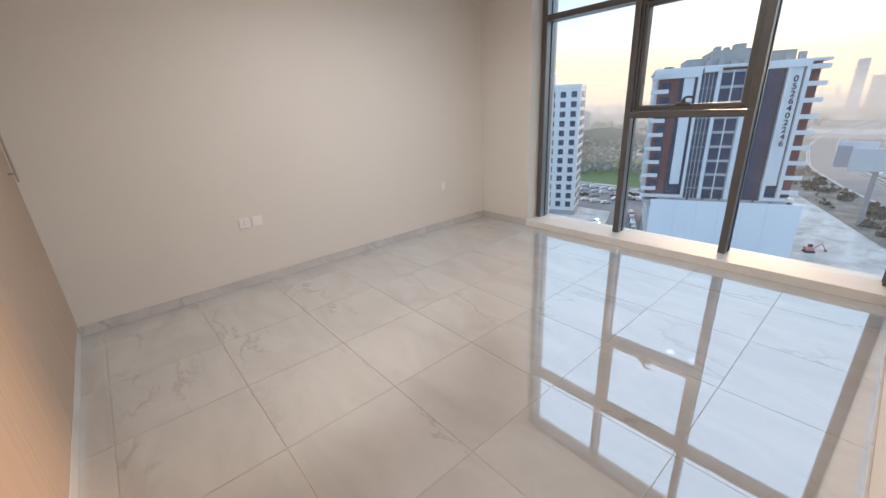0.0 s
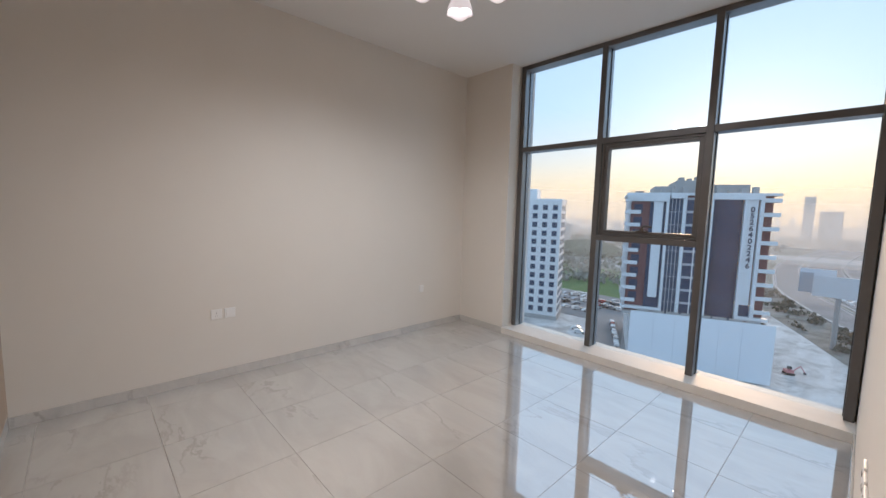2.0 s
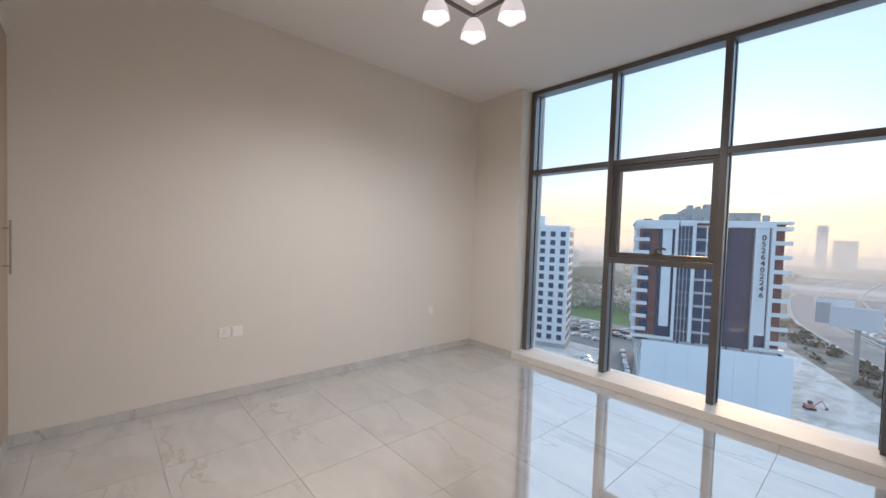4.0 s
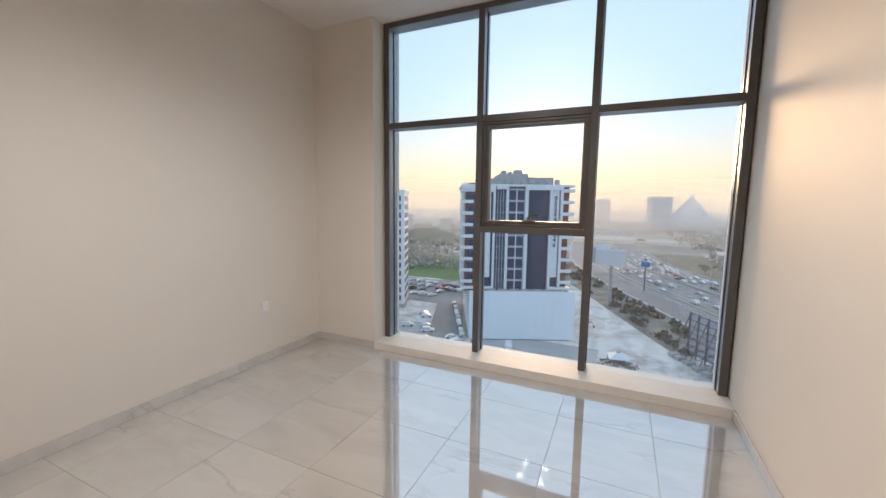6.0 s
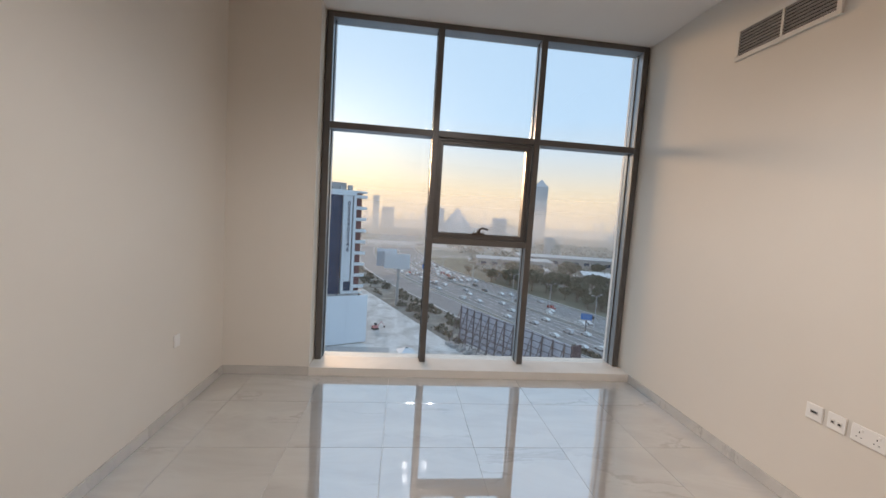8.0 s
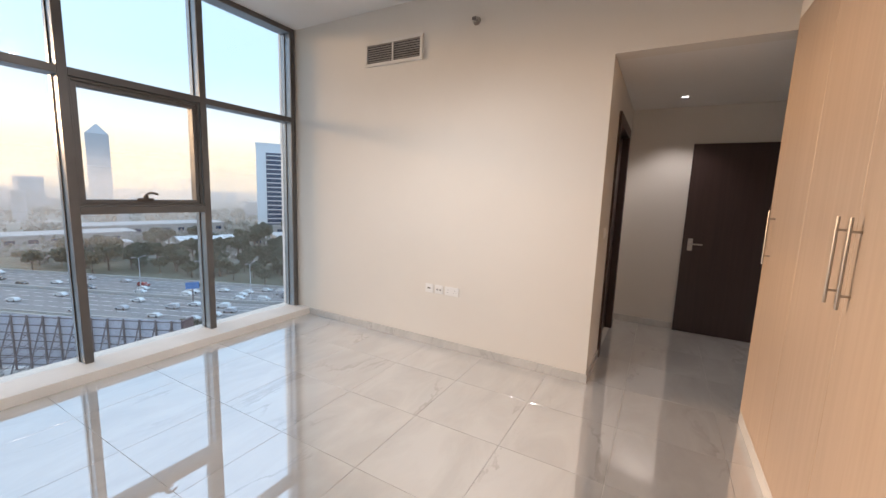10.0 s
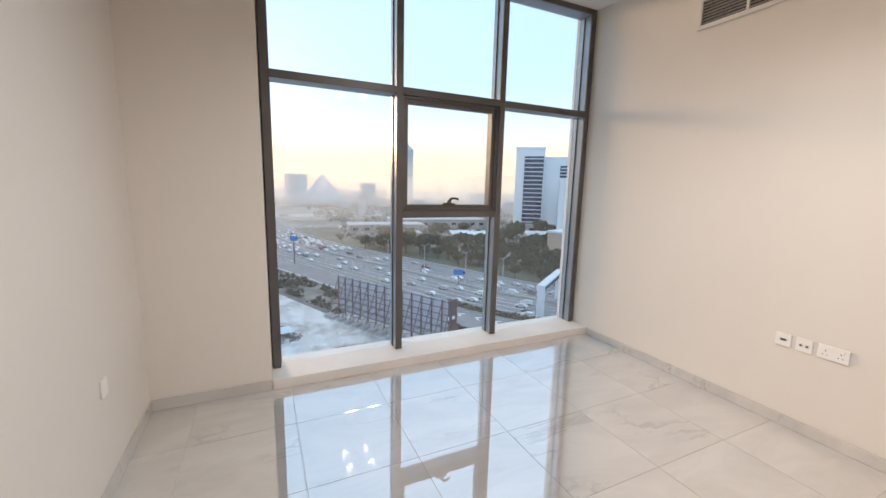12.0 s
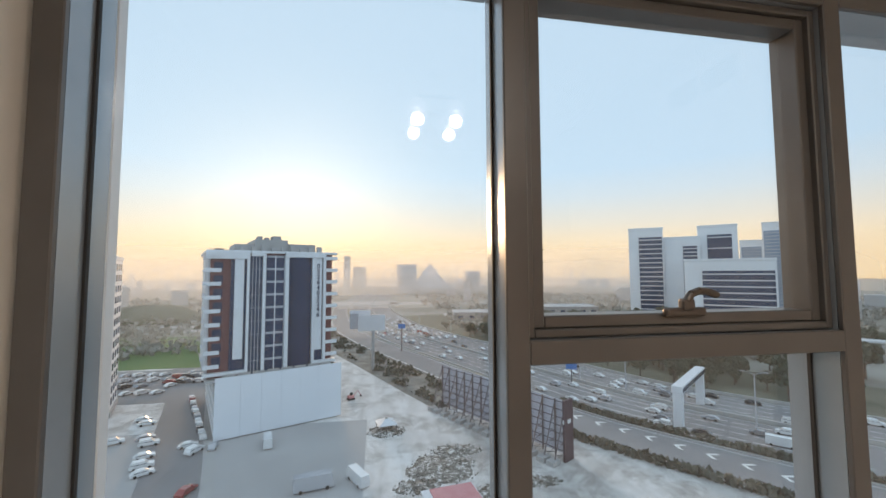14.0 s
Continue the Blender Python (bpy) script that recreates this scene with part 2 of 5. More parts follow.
structure("ceiling_lobby", box(W + 0.16, LOBBY_X + 0.2, BACK - 0.85, OPEN_Y + 0.14, LOBBY_H, LOBBY_H + 0.2), MAT_CEILING, "low white painted ceiling of the lobby", "ceiling")
structure("slab", box(-0.2, LOBBY_X + 0.2, BACK - 0.85, 0.42, -0.3, -0.2), MAT_GROUT, "concrete slab under the floor", "slab")

# skirting of marble, 75 mm high
SK = 0.075
structure("baseboard", box(0.0, 0.012, BACK, -0.0, 0, SK, 0.002), MAT_SKIRT, "grey marble skirting along the wall", "skirting")
structure("baseboard", box(0.012, WIN_X0 - 0.002, -0.012, 0, 0, SK, 0.002), MAT_SKIRT, "grey marble skirting along the wall", "skirting")
structure("baseboard", box(W - 0.012, W, OPEN_Y, -0.022, 0, SK, 0.002), MAT_SKIRT, "grey marble skirting along the wall", "skirting")
structure("baseboard", box(W - 0.012, 4.44, OPEN_Y - 0.012, OPEN_Y, 0, SK, 0.002), MAT_SKIRT, "grey marble skirting along the wall", "skirting")
structure("baseboard", box(LOBBY_X - 0.012, LOBBY_X, -3.86, OPEN_Y, 0, SK, 0.002), MAT_SKIRT, "grey marble skirting along the wall", "skirting")

# sill: a low step of cream marble up to the glass
structure("window_sill", box(WIN_X0, W, -0.02, 0.40, 0, SILL, 0.004, 2), MAT_SILL, "low cream marble sill step under the window", "sill")

# ---- the window ----
window = tagged(new("window_1"), "floor to ceiling window with bronze frames and six panes", "window", kind="structure")
X_MULL = (WIN_X0 + 0.04, 1.780, 2.758, W - 0.04)
HALF = 0.029
Z_T, Z_S = 2.275, 1.275


def frame_bar(name, x0, x1, z0, z1, y0=FACE, y1=GLASS_Y + 0.06):
    bar = part(name, box(x0, x1, y0, y0 + 0.016, z0, z1, 0.003), MAT_FRAME, window, "bronze face of the frame")
    part("reveal", box(x0 + 0.001, x1 - 0.001, y0 + 0.016, y1, z0 + 0.001, z1 - 0.001), MAT_FRAME_OUT, bar, "grey aluminium reveal")
    return bar


for i, x in enumerate(X_MULL):
    frame_bar("mullion", x - HALF, x + HALF, SILL, H)
for a, b in zip(X_MULL, X_MULL[1:]):
    frame_bar("transom", a + HALF, b - HALF, Z_T - HALF, Z_T + HALF)
    frame_bar("head_rail", a + HALF, b - HALF, H - 0.05, H)
frame_bar("transom", X_MULL[1] + HALF, X_MULL[2] - HALF, Z_S - HALF, Z_S + HALF)


# white cladding of the facade, seen past the jambs outside the glass
for x0, x1 in ((WIN_X0 - 0.02, WIN_X0 + 0.070), (W - 0.070, W + 0.02)):
    part("outer_reveal", box(x0, x1, 0.334, 0.372, SILL + 0.002, H - 0.002, 0.003), MAT_OUTER, window, "white cladding outside the glass")


def pane(x0, x1, z0, z1, y=GLASS_Y):
    p = part("pane", box(x0, x1, y, y + 0.008, z0, z1), MAT_GLASS, window, "clear window pane")
    p.visible_shadow = False
    return p


for i, (a, b) in enumerate(zip(X_MULL, X_MULL[1:])):
    x0, x1 = a + HALF - 0.006, b - HALF + 0.006
    pane(x0, x1, Z_T + HALF - 0.006, H - 0.044)
    if i != 1:
        pane(x0, x1, SILL - 0.004, Z_T - HALF + 0.006)
    else:
        pane(x0, x1, SILL - 0.004, Z_S - HALF + 0.006)

for i, (a, b) in enumerate(zip(X_MULL, X_MULL[1:])):
    for x in (a + HALF, b - HALF - 0.006):
        for z0, z1 in ((Z_T + HALF, H - 0.05), (SILL, (Z_S if i == 1 else Z_T) - HALF)):
            part("gasket", box(x, x + 0.006, GLASS_Y - 0.012, GLASS_Y - 0.002, z0, z1), MAT_GASKET, window)

# opening sash in the middle bay
sx0, sx1, sz0, sz1 = X_MULL[1] + HALF + 0.002, X_MULL[2] - HALF - 0.002, Z_S + HALF + 0.002, Z_T - HALF - 0.002
sash = part("sash", box(sx0, sx0 + 0.02, FACE + 0.025, FACE + 0.12, sz0, sz1, 0.003), MAT_FRAME, window, "bronze top hung sash with a lever handle")
for b in (box(sx1 - 0.02, sx1, FACE + 0.025, FACE + 0.12, sz0, sz1, 0.003), box(sx0 + 0.02, sx1 - 0.02, FACE + 0.025, FACE + 0.12, sz0, sz0 + 0.02, 0.003),
          box(sx0 + 0.02, sx1 - 0.02, FACE + 0.025, FACE + 0.12, sz1 - 0.02, sz1, 0.003)):
    part("sash_stop", b, MAT_FRAME, sash)
SI = 0.052
for b in (box(sx0 + 0.021, sx0 + SI, FACE + 0.04, FACE + 0.12, sz0 + 0.021, sz1 - 0.021, 0.003), box(sx1 - SI, sx1 - 0.021, FACE + 0.04, FACE + 0.12, sz0 + 0.021, sz1 - 0.021, 0.003),
          box(sx0 + SI, sx1 - SI, FACE + 0.04, FACE + 0.12, sz0 + 0.021, sz0 + SI, 0.003), box(sx0 + SI, sx1 - SI, FACE + 0.04, FACE + 0.12, sz1 - SI, sz1 - 0.021, 0.003)):
    part("sash_rail", b, MAT_FRAME, sash)
p = part("pane", box(sx0 + SI - 0.005, sx1 - SI + 0.005, FACE + 0.085, FACE + 0.093, sz0 + SI - 0.005, sz1 - SI + 0.005), MAT_GLASS, sash, "clear window pane")
p.visible_shadow = False

# lever handle on the sash's lower rail
hx, hz, hy = 2.252, sz0 + 0.056, FACE + 0.04
bm = box(hx - 0.062, hx + 0.062, hy - 0.022, hy, hz - 0.013, hz + 0.012, 0.010, 3)
add_box(bm, hx - 0.016, hx + 0.020, hy - 0.03, hy - 0.004, hz + 0.004, hz + 0.036, 0.008, 2)
pts = [(hx + 0.0, hz + 0.03), (hx + 0.012, hz + 0.047), (hx + 0.035, hz + 0.055), (hx + 0.062, hz + 0.053), (hx + 0.09, hz + 0.043)]
for (xa, za), (xb, zb) in zip(pts, pts[1:]):
    add_cyl(bm, (xa, hy - 0.022, za), (xb, hy - 0.022, zb), 0.0105, 0.0098, 10)
part("handle", bm, MAT_HANDLE, sash, "curved bronze lever handle")

# ---- fitted wardrobe ----
wardrobe = thing("wardrobe", pose(0, BACK, 0), "fitted oak wardrobe with slim bar handles beside the lobby", "wardrobe")
part("plinth", box(0.0, W, -0.55, -0.0, 0.0, 0.09, 0.002), MAT_SKIRT, wardrobe, "pale marble plinth")
part("filler_panel", box(0.0, 0.10, -0.58, 0.0, 0.092, 2.62, 0.001), MAT_OAK, wardrobe)
edges = [0.10 + i * (W - 0.2) / 6 for i in range(7)]
for i, (a, b) in enumerate(zip(edges, edges[1:])):
    door = part("door", box(a + 0.0015, b - 0.0015, -0.02, 0.0, 0.092, 2.617, 0.001), MAT_OAK, wardrobe)
    hxx = b - 0.05 if i % 2 else a + 0.07
    bm = cyl((hxx, 0.032, 1.14), (hxx, 0.032, 1.47), 0.006)
    add_cyl(bm, (hxx, 0.0, 1.19), (hxx, 0.032, 1.19), 0.005)
    add_cyl(bm, (hxx, 0.0, 1.42), (hxx, 0.032, 1.42), 0.005)
    part("handle", bm, MAT_CHROME, door, "brushed nickel bar handle")
part("carcass", box(0.10, W - 0.1, -0.58, -0.021, 0.091, 2.615), MAT_OAK, wardrobe)
part("end_panel", box(W - 0.1, W, -0.58, 0.0, 0.092, 2.62, 0.001), MAT_OAK, wardrobe)

# ---- lobby doors ----
door = tagged(new("door_1"), "dark brown wooden door in a dark frame", "door", kind="structure")
for b in (box(4.44, 4.54, OPEN_Y - 0.022, OPEN_Y + 0.16, 0, 2.28, 0.004), box(5.44, 5.54, OPEN_Y - 0.022, OPEN_Y + 0.16, 0, 2.28, 0.004), box(4.54, 5.44, OPEN_Y - 0.022, OPEN_Y + 0.16, 2.18, 2.28, 0.004)):
    part("door_frame", b, MAT_WENGE, door)
part("door_leaf", box(4.545, 5.435, OPEN_Y + 0.05, OPEN_Y + 0.095, 0.006, 2.175, 0.002), MAT_WENGE, door)
door = tagged(new("door_2"), "dark brown wooden door with a lever handle", "door", kind="structure")
part("door_leaf", box(LOBBY_X - 0.045, LOBBY_X - 0.004, BACK - 0.55, -3.87, 0.006, 2.15, 0.002), MAT_WENGE, door)
bm = box(LOBBY_X - 0.053, LOBBY_X - 0.045, -3.97, -3.92, 0.96, 1.10, 0.004)
add_cyl(bm, (LOBBY_X - 0.045, -3.945, 1.04), (LOBBY_X - 0.10, -3.945, 1.04), 0.009)
add_cyl(bm, (LOBBY_X - 0.10, -3.94, 1.04), (LOBBY_X - 0.10, -4.06, 1.04), 0.009)
part("door_handle", bm, MAT_CHROME, door, "brushed nickel lever handle")

# a recessed lamp that lights the lobby's end wall
spot = thing("ceiling_spotlight", pose(5.35, -3.72, LOBBY_H), "small round recessed ceiling spotlight, switched on", "lamp")
part("trim_ring", lathe([(0.03, -0.001), (0.045, -0.006), (0.048, 0.0)], 24), MAT_PLASTIC, spot, smooth=True)
part("lens", lathe([(0.0005, -0.003), (0.03, -0.002)], 24), MAT_BULB, spot)
sl = new("spot_light", bpy.data.lights.new("spot_light", 'SPOT'))
sl.data.energy, sl.data.spot_size, sl.data.spot_blend, sl.data.color, sl.data.shadow_soft_size = 17, radians(105), 0.6, (1.0, 0.86, 0.78), 0.03
sl.matrix_world = look((5.35, -3.72, LOBBY_H - 0.02), (5.36, -3.72, 0))

# ---- chandelier ----
CX, CY, CZ, CS = 1.945, -2.075, 2.958, 0.165
chandelier = thing("chandelier", pose(CX, CY, H), "square nickel chandelier with four lit frosted glass shades", "lamp")
part("canopy", lathe([(0.0005, -0.03), (0.05, -0.03), (0.06, -0.022), (0.06, 0.0)], 28), MAT_CHROME, chandelier, smooth=True)
for a, b in (((-1, -1), (1, -1)), ((1, -1), (1, 1)), ((1, 1), (-1, 1)), ((-1, 1), (-1, -1))):
    ax, ay, bx, by = a[0] * CS, a[1] * CS, b[0] * CS, b[1] * CS
    part("bar", box(min(ax, bx) - 0.011 + (0.0225 if ay == by else 0), max(ax, bx) + 0.011 - (0.0225 if ay == by else 0), min(ay, by) - 0.011, max(ay, by) + 0.011, CZ - H - 0.010, CZ - H + 0.010, 0.002), MAT_BRONZE, chandelier)
shade_prof = [(0.022, 0.0), (0.034, -0.012), (0.047, -0.04), (0.058, -0.075), (0.064, -0.105), (0.0655, -0.112), (0.0625, -0.112), (0.055, -0.075), (0.044, -0.04), (0.031, -0.014), (0.02, -0.004)]
shade_mesh = link_mesh("shade", lathe([(r * 1.34, z * 1.06) for r, z in shade_prof], 28), MAT_SHADE, True)
# four pulled tips at the rim
for v in shade_mesh.vertices:
    k = max(0.0, (-v.co.z - 0.07) / 0.049)
    a = math.atan2(v.co.y, v.co.x)
    v.co.z += 0.008 * k * math.cos(4 * a)
for sx in (-1, 1):
    for sy in (-1, 1):
        px, py, pz = sx * CS, sy * CS, CZ - H - 0.01
        part("wire", cyl((0, 0, -0.028), (px, py, CZ - H + 0.008), 0.0022, n=6), MAT_CHROME, chandelier)
        part("socket", cyl((px, py, pz + 0.0), (px, py, pz - 0.035), 0.017, 0.02, 16), MAT_BRONZE, chandelier)
        sh = part("shade", shade_mesh, None, chandelier, "frosted white glass shade", at=pose(px, py, pz - 0.012))
        sh.visible_shadow = False
        part("bulb", lathe([(0.0005, -0.115), (0.016, -0.112), (0.03, -0.098), (0.034, -0.08), (0.028, -0.06), (0.016, -0.036)], 16), MAT_BULB, chandelier, "glowing bulb", True, pose(px, py, pz))
        lamp = new("bulb_light", bpy.data.lights.new("bulb_light", 'SPOT'))
        lamp.data.energy, lamp.data.color, lamp.data.shadow_soft_size = 21.0, (1.0, 0.93, 0.87), 0.05
        lamp.data.spot_size, lamp.data.spot_blend = radians(180), 0.8
        lamp.location = (CX + px, CY + py, H + pz - 0.19)

# smoke detector on the ceiling
det = thing("smoke_detector", pose(1.436, -2.10, H), "round white smoke detector with a slotted rim", "smoke detector")
part("base", lathe([(0.0005, -0.012), (0.055, -0.012), (0.06, -0.006), (0.06, 0.0)], 28), MAT_PLASTIC, det, smooth=True)
part("cap", lathe([(0.0005, -0.05), (0.03, -0.049), (0.042, -0.042), (0.046, -0.012)], 28), MAT_PLASTIC, det, smooth=True)
for i in range(12):
    a = i * math.pi / 6
    part("slot", box(0.0425, 0.048, -0.006, 0.006, -0.038, -0.018), MAT_DARK, det, at=pose(0, 0, 0, 0, 0, math.degrees(a)))

# ---- air grille on the right wall ----
grille = thing("air_grille", pose(W, -1.205, 2.85), "two-panel white air grille set high in the wall", "grille")
gw, gh = 0.345, 0.115
part("backing", box(-0.004, -0.001, -gw + 0.03, gw - 0.03, -gh + 0.03, gh - 0.03), MAT_DARK, grille)
for b in (box(-0.014, 0, -gw, gw, gh - 0.03, gh, 0.002), box(-0.014, 0, -gw, gw, -gh, -gh + 0.03, 0.002), box(-0.014, 0, -gw, -gw + 0.03, -gh + 0.03, gh - 0.03, 0.002),
          box(-0.014, 0, gw - 0.03, gw, -gh + 0.03, gh - 0.03, 0.002), box(-0.014, 0, -0.009, 0.009, -gh + 0.03, gh - 0.03, 0.001)):
    part("frame", b, MAT_VENT, grille)
slat = link_mesh("slat", box(-0.010, 0.006, -gw / 2 + 0.0205, gw / 2 - 0.0205, -0.0012, 0.0012), MAT_SLAT)
for s in (-1, 1):
    for i in range(8):
        part("slat", slat, None, grille, at=pose(-0.006, s * gw / 2 - s * 0.0105, -gh + 0.04 + i * (2 * gh - 0.08) / 7, 0, 38, 0))

# ---- sockets and switch plates ----
def plate(name, m, w, kind, label):
    """A wall plate 86 mm high; its face looks along local -y."""
    ob = thing(name, m, label, "socket", "wall plates")
    part("faceplate", box(-w / 2, w / 2, -0.010, 0, -0.043, 0.043, 0.003, 2), MAT_PLASTIC, ob)
    if kind == "double" or kind == "single":
        for cx in ((-0.036, 0.036) if kind == "double" else (0.0,)):
            part("switch_rocker", box(cx + 0.004, cx + 0.014, -0.0135, -0.009, 0.014, 0.03, 0.001), MAT_PLASTIC, ob)
            part("pin_hole", box(cx - 0.003, cx + 0.001, -0.0106, -0.009, 0.006, 0.015), MAT_DARK, ob)
            part("pin_hole", box(cx - 0.014, cx - 0.008, -0.0106, -0.009, -0.016, -0.012), MAT_DARK, ob)
            part("pin_hole", box(cx + 0.006, cx + 0.012, -0.0106, -0.009, -0.016, -0.012), MAT_DARK, ob)
    elif kind == "aerial":
        part("outlet", box(-0.018, 0.018, -0.0125, -0.009, -0.006, 0.010, 0.001), MAT_CHROME, ob)
        part("outlet_hole", box(-0.012, 0.012, -0.0131, -0.012, -0.002, 0.005), MAT_DARK, ob)
    elif kind == "data":
        for cx in (-0.016, 0.016):
            part("jack", box(cx - 0.010, cx + 0.010, -0.0125, -0.009, -0.012, 0.012, 0.001), MAT_VENT, ob)
            part("jack_hole", box(cx - 0.006, cx + 0.006, -0.0131, -0.012, -0.007, 0.003), MAT_DARK, ob)
    else:
        part("cover", box(-0.03, 0.03, -0.0118, -0.009, -0.03, 0.03, 0.001), MAT_PLASTIC, ob)
    return ob


plate("aerial_socket", pose(W, -1.702, 0.575, 0, 0, -90), 0.086, "aerial", "white aerial outlet plate low on the wall")
plate("data_socket", pose(W, -1.812, 0.575, 0, 0, -90), 0.086, "data", "white double data outlet plate low on the wall")
plate("power_socket", pose(W, -1.952, 0.575, 0, 0, -90), 0.146, "double", "white double power socket low on the wall")
plate("power_socket", pose(0, -3.005, 0.575, 0, 0, 90), 0.086, "single", "white single power socket low on the wall")
plate("blank_plate", pose(0, -2.90, 0.575, 0, 0, 90), 0.086, "blank", "white blank cover plate low on the wall")
plate("blank_plate", pose(0, -0.715, 0.53, 0, 0, 90), 0.07, "blank", "white blank cover plate low on the wall")

# light switch beside the dark door, and a sprinkler under the ceiling
sw = thing("light_switch", pose(4.12, OPEN_Y, 1.22), "white two-gang light switch on the lobby wall", "switch")
part("faceplate", box(-0.043, 0.043, -0.010, 0, -0.043, 0.043, 0.003, 2), MAT_PLASTIC, sw)
for cx in (-0.018, 0.018):
    part("rocker", box(cx - 0.014, cx + 0.014, -0.014, -0.009, -0.024, 0.024, 0.002), MAT_PLASTIC, sw)
spr = thing("sprinkler", pose(W, -2.09, 2.975), "small sidewall sprinkler head with a chrome rosette", "sprinkler")
part("rosette", cyl((0, 0, 0), (-0.012, 0, 0), 0.036, 0.03, 24), MAT_CHROME, spr)
bm = cyl((-0.012, 0, 0), (-0.05, 0, 0), 0.012, 0.009, 12)
add_box(bm, -0.062, -0.056, -0.02, 0.02, -0.014, 0.014, 0.002)
add_cyl(bm, (-0.03, 0.012, 0), (-0.058, 0.006, 0), 0.003, n=6)
add_cyl(bm, (-0.03, -0.012, 0), (-0.058, -0.006, 0), 0.003, n=6)
part("head", bm, MAT_BRONZE, spr)

# ---- outside: the ground and what stands on it, far below the window ----
G = -36.2
MAT_SAND = material("pale_sand", (0.6, 0.57, 0.54), 0.95)
sn, sl_, sb = nodes_of(MAT_SAND)
sv = coords(MAT_SAND)
broad = ramp(MAT_SAND, noise_tex(MAT_SAND, sv, 0.03, 6, 0.6, 1.5), [(0.38, (0.50, 0.475, 0.45)), (0.5, (0.72, 0.69, 0.665)), (0.7, (0.80, 0.775, 0.75))])
tracks = ramp(MAT_SAND, noise_tex(MAT_SAND, coords(MAT_SAND, "Object", (1, 0.22, 1)), 0.28, 5, 0.65), [(0.42, (0.80, 0.79, 0.78)), (0.56, (1, 1, 1))])
sl_.new(mix(MAT_SAND, 0.85, broad, tracks, 'MULTIPLY'), sb.inputs["Base Color"])
patches = ramp(MAT_SAND, noise_tex(MAT_SAND, sv, 0.16, 8, 0.7, 0.8), [(0.40, (0.62, 0.60, 0.58)), (0.52, (1, 1, 1))])
sand_now = sb.inputs["Base Color"].links[0].from_socket
sl_.new(mix(MAT_SAND, 0.75, sand_now, patches, 'MULTIPLY'), sb.inputs["Base Color"])
bump(MAT_SAND, noise_tex(MAT_SAND, sv, 0.5, 5), 0.6, 0.4)
MAT_ASPHALT = speckled("asphalt", (0.27, 0.262, 0.262), (0.205, 0.20, 0.205), 0.08, 0.85, 0, 3, 0.2, 0.02)
MAT_LOT = speckled("dusty_asphalt", (0.47, 0.457, 0.45), (0.37, 0.362, 0.355), 0.05, 0.9, 0, 2, 0.2, 0.02)
MAT_LINE = material("road_paint", (0.75, 0.75, 0.73), 0.7)
MAT_KERB = speckled("kerb_concrete", (0.45, 0.44, 0.42), (0.38, 0.37, 0.36), 0.3, 0.85)
MAT_GRASS = speckled("field_grass", (0.085, 0.16, 0.045), (0.12, 0.19, 0.06), 0.06, 0.95)
MAT_SCRUB = speckled("scrub_leaves", (0.10, 0.098, 0.07), (0.155, 0.145, 0.115), 0.5, 0.95)
MAT_VERGE = speckled("dry_verge", (0.085, 0.09, 0.055), (0.20, 0.19, 0.14), 0.05, 0.95, 0, 0.6, 0.6, 0.5)
MAT_LEAF = speckled("tree_leaves", (0.085, 0.095, 0.062), (0.125, 0.135, 0.095), 0.7, 0.9)
MAT_TRUNK = speckled("bark", (0.14, 0.105, 0.08), (0.10, 0.075, 0.06), 2, 0.95)
MAT_CLAD = speckled("white_cladding", (0.72, 0.73, 0.75), (0.66, 0.67, 0.69), 0.2, 0.5)
MAT_SHEET = speckled("white_sheeting", (0.80, 0.82, 0.86), (0.75, 0.77, 0.81), 0.15, 0.6, 0, 0.8, 0.2, 0.1)
MAT_RED = speckled("maroon_render", (0.16, 0.06, 0.062), (0.13, 0.05, 0.052), 0.4, 0.7)
MAT_BLUEGLASS = speckled("blue_curtain_glass", (0.04, 0.07, 0.12), (0.025, 0.042, 0.075), 0.25, 0.12)
MAT_DARKGLASS = speckled("dark_curtain_glass", (0.012, 0.034, 0.078), (0.022, 0.052, 0.11), 0.18, 0.1)
for g in (MAT_BLUEGLASS, MAT_DARKGLASS):
    g.node_tree.nodes["Principled BSDF"].inputs["Specular IOR Level"].default_value = 0.25
MAT_EARTH = speckled("dark_earth", (0.14, 0.125, 0.10), (0.33, 0.30, 0.265), 0.16, 0.95, 0, 0.9, 0.6, 0.5)
MAT_PLASTER = speckled("pale_plaster", (0.80, 0.80, 0.81), (0.75, 0.75, 0.76), 0.15, 0.75)
MAT_CONC = speckled("concrete", (0.42, 0.41, 0.40), (0.35, 0.34, 0.33), 0.3, 0.85)
MAT_STEEL = speckled("rusty_steel", (0.20, 0.17, 0.175), (0.14, 0.12, 0.125), 1.0, 0.7, 0.3)
MAT_PANEL = speckled("grey_sheet_back", (0.52, 0.52, 0.58), (0.42, 0.42, 0.48), 0.5, 0.6)
MAT_PLUM = speckled("plum_board", (0.075, 0.04, 0.05), (0.06, 0.032, 0.042), 1.0, 0.6)
MAT_GREYPAINT = speckled("grey_panel", (0.46, 0.48, 0.52), (0.42, 0.44, 0.48), 0.3, 0.6)
MAT_CARGLASS = material("car_glass", (0.02, 0.025, 0.03), 0.08)
MAT_TYRE = material("tyre_rubber", (0.02, 0.02, 0.02), 0.9)
MAT_LETTER = material("grey_lettering", (0.05, 0.06, 0.09), 0.6)
MAT_OFFICEGLASS = speckled("grey_blue_office_glass", (0.30, 0.36, 0.44), (0.24, 0.30, 0.38), 0.1, 0.25)
MAT_PEACH = speckled("peach_render", (0.62, 0.46, 0.36), (0.56, 0.41, 0.32), 0.2, 0.8)
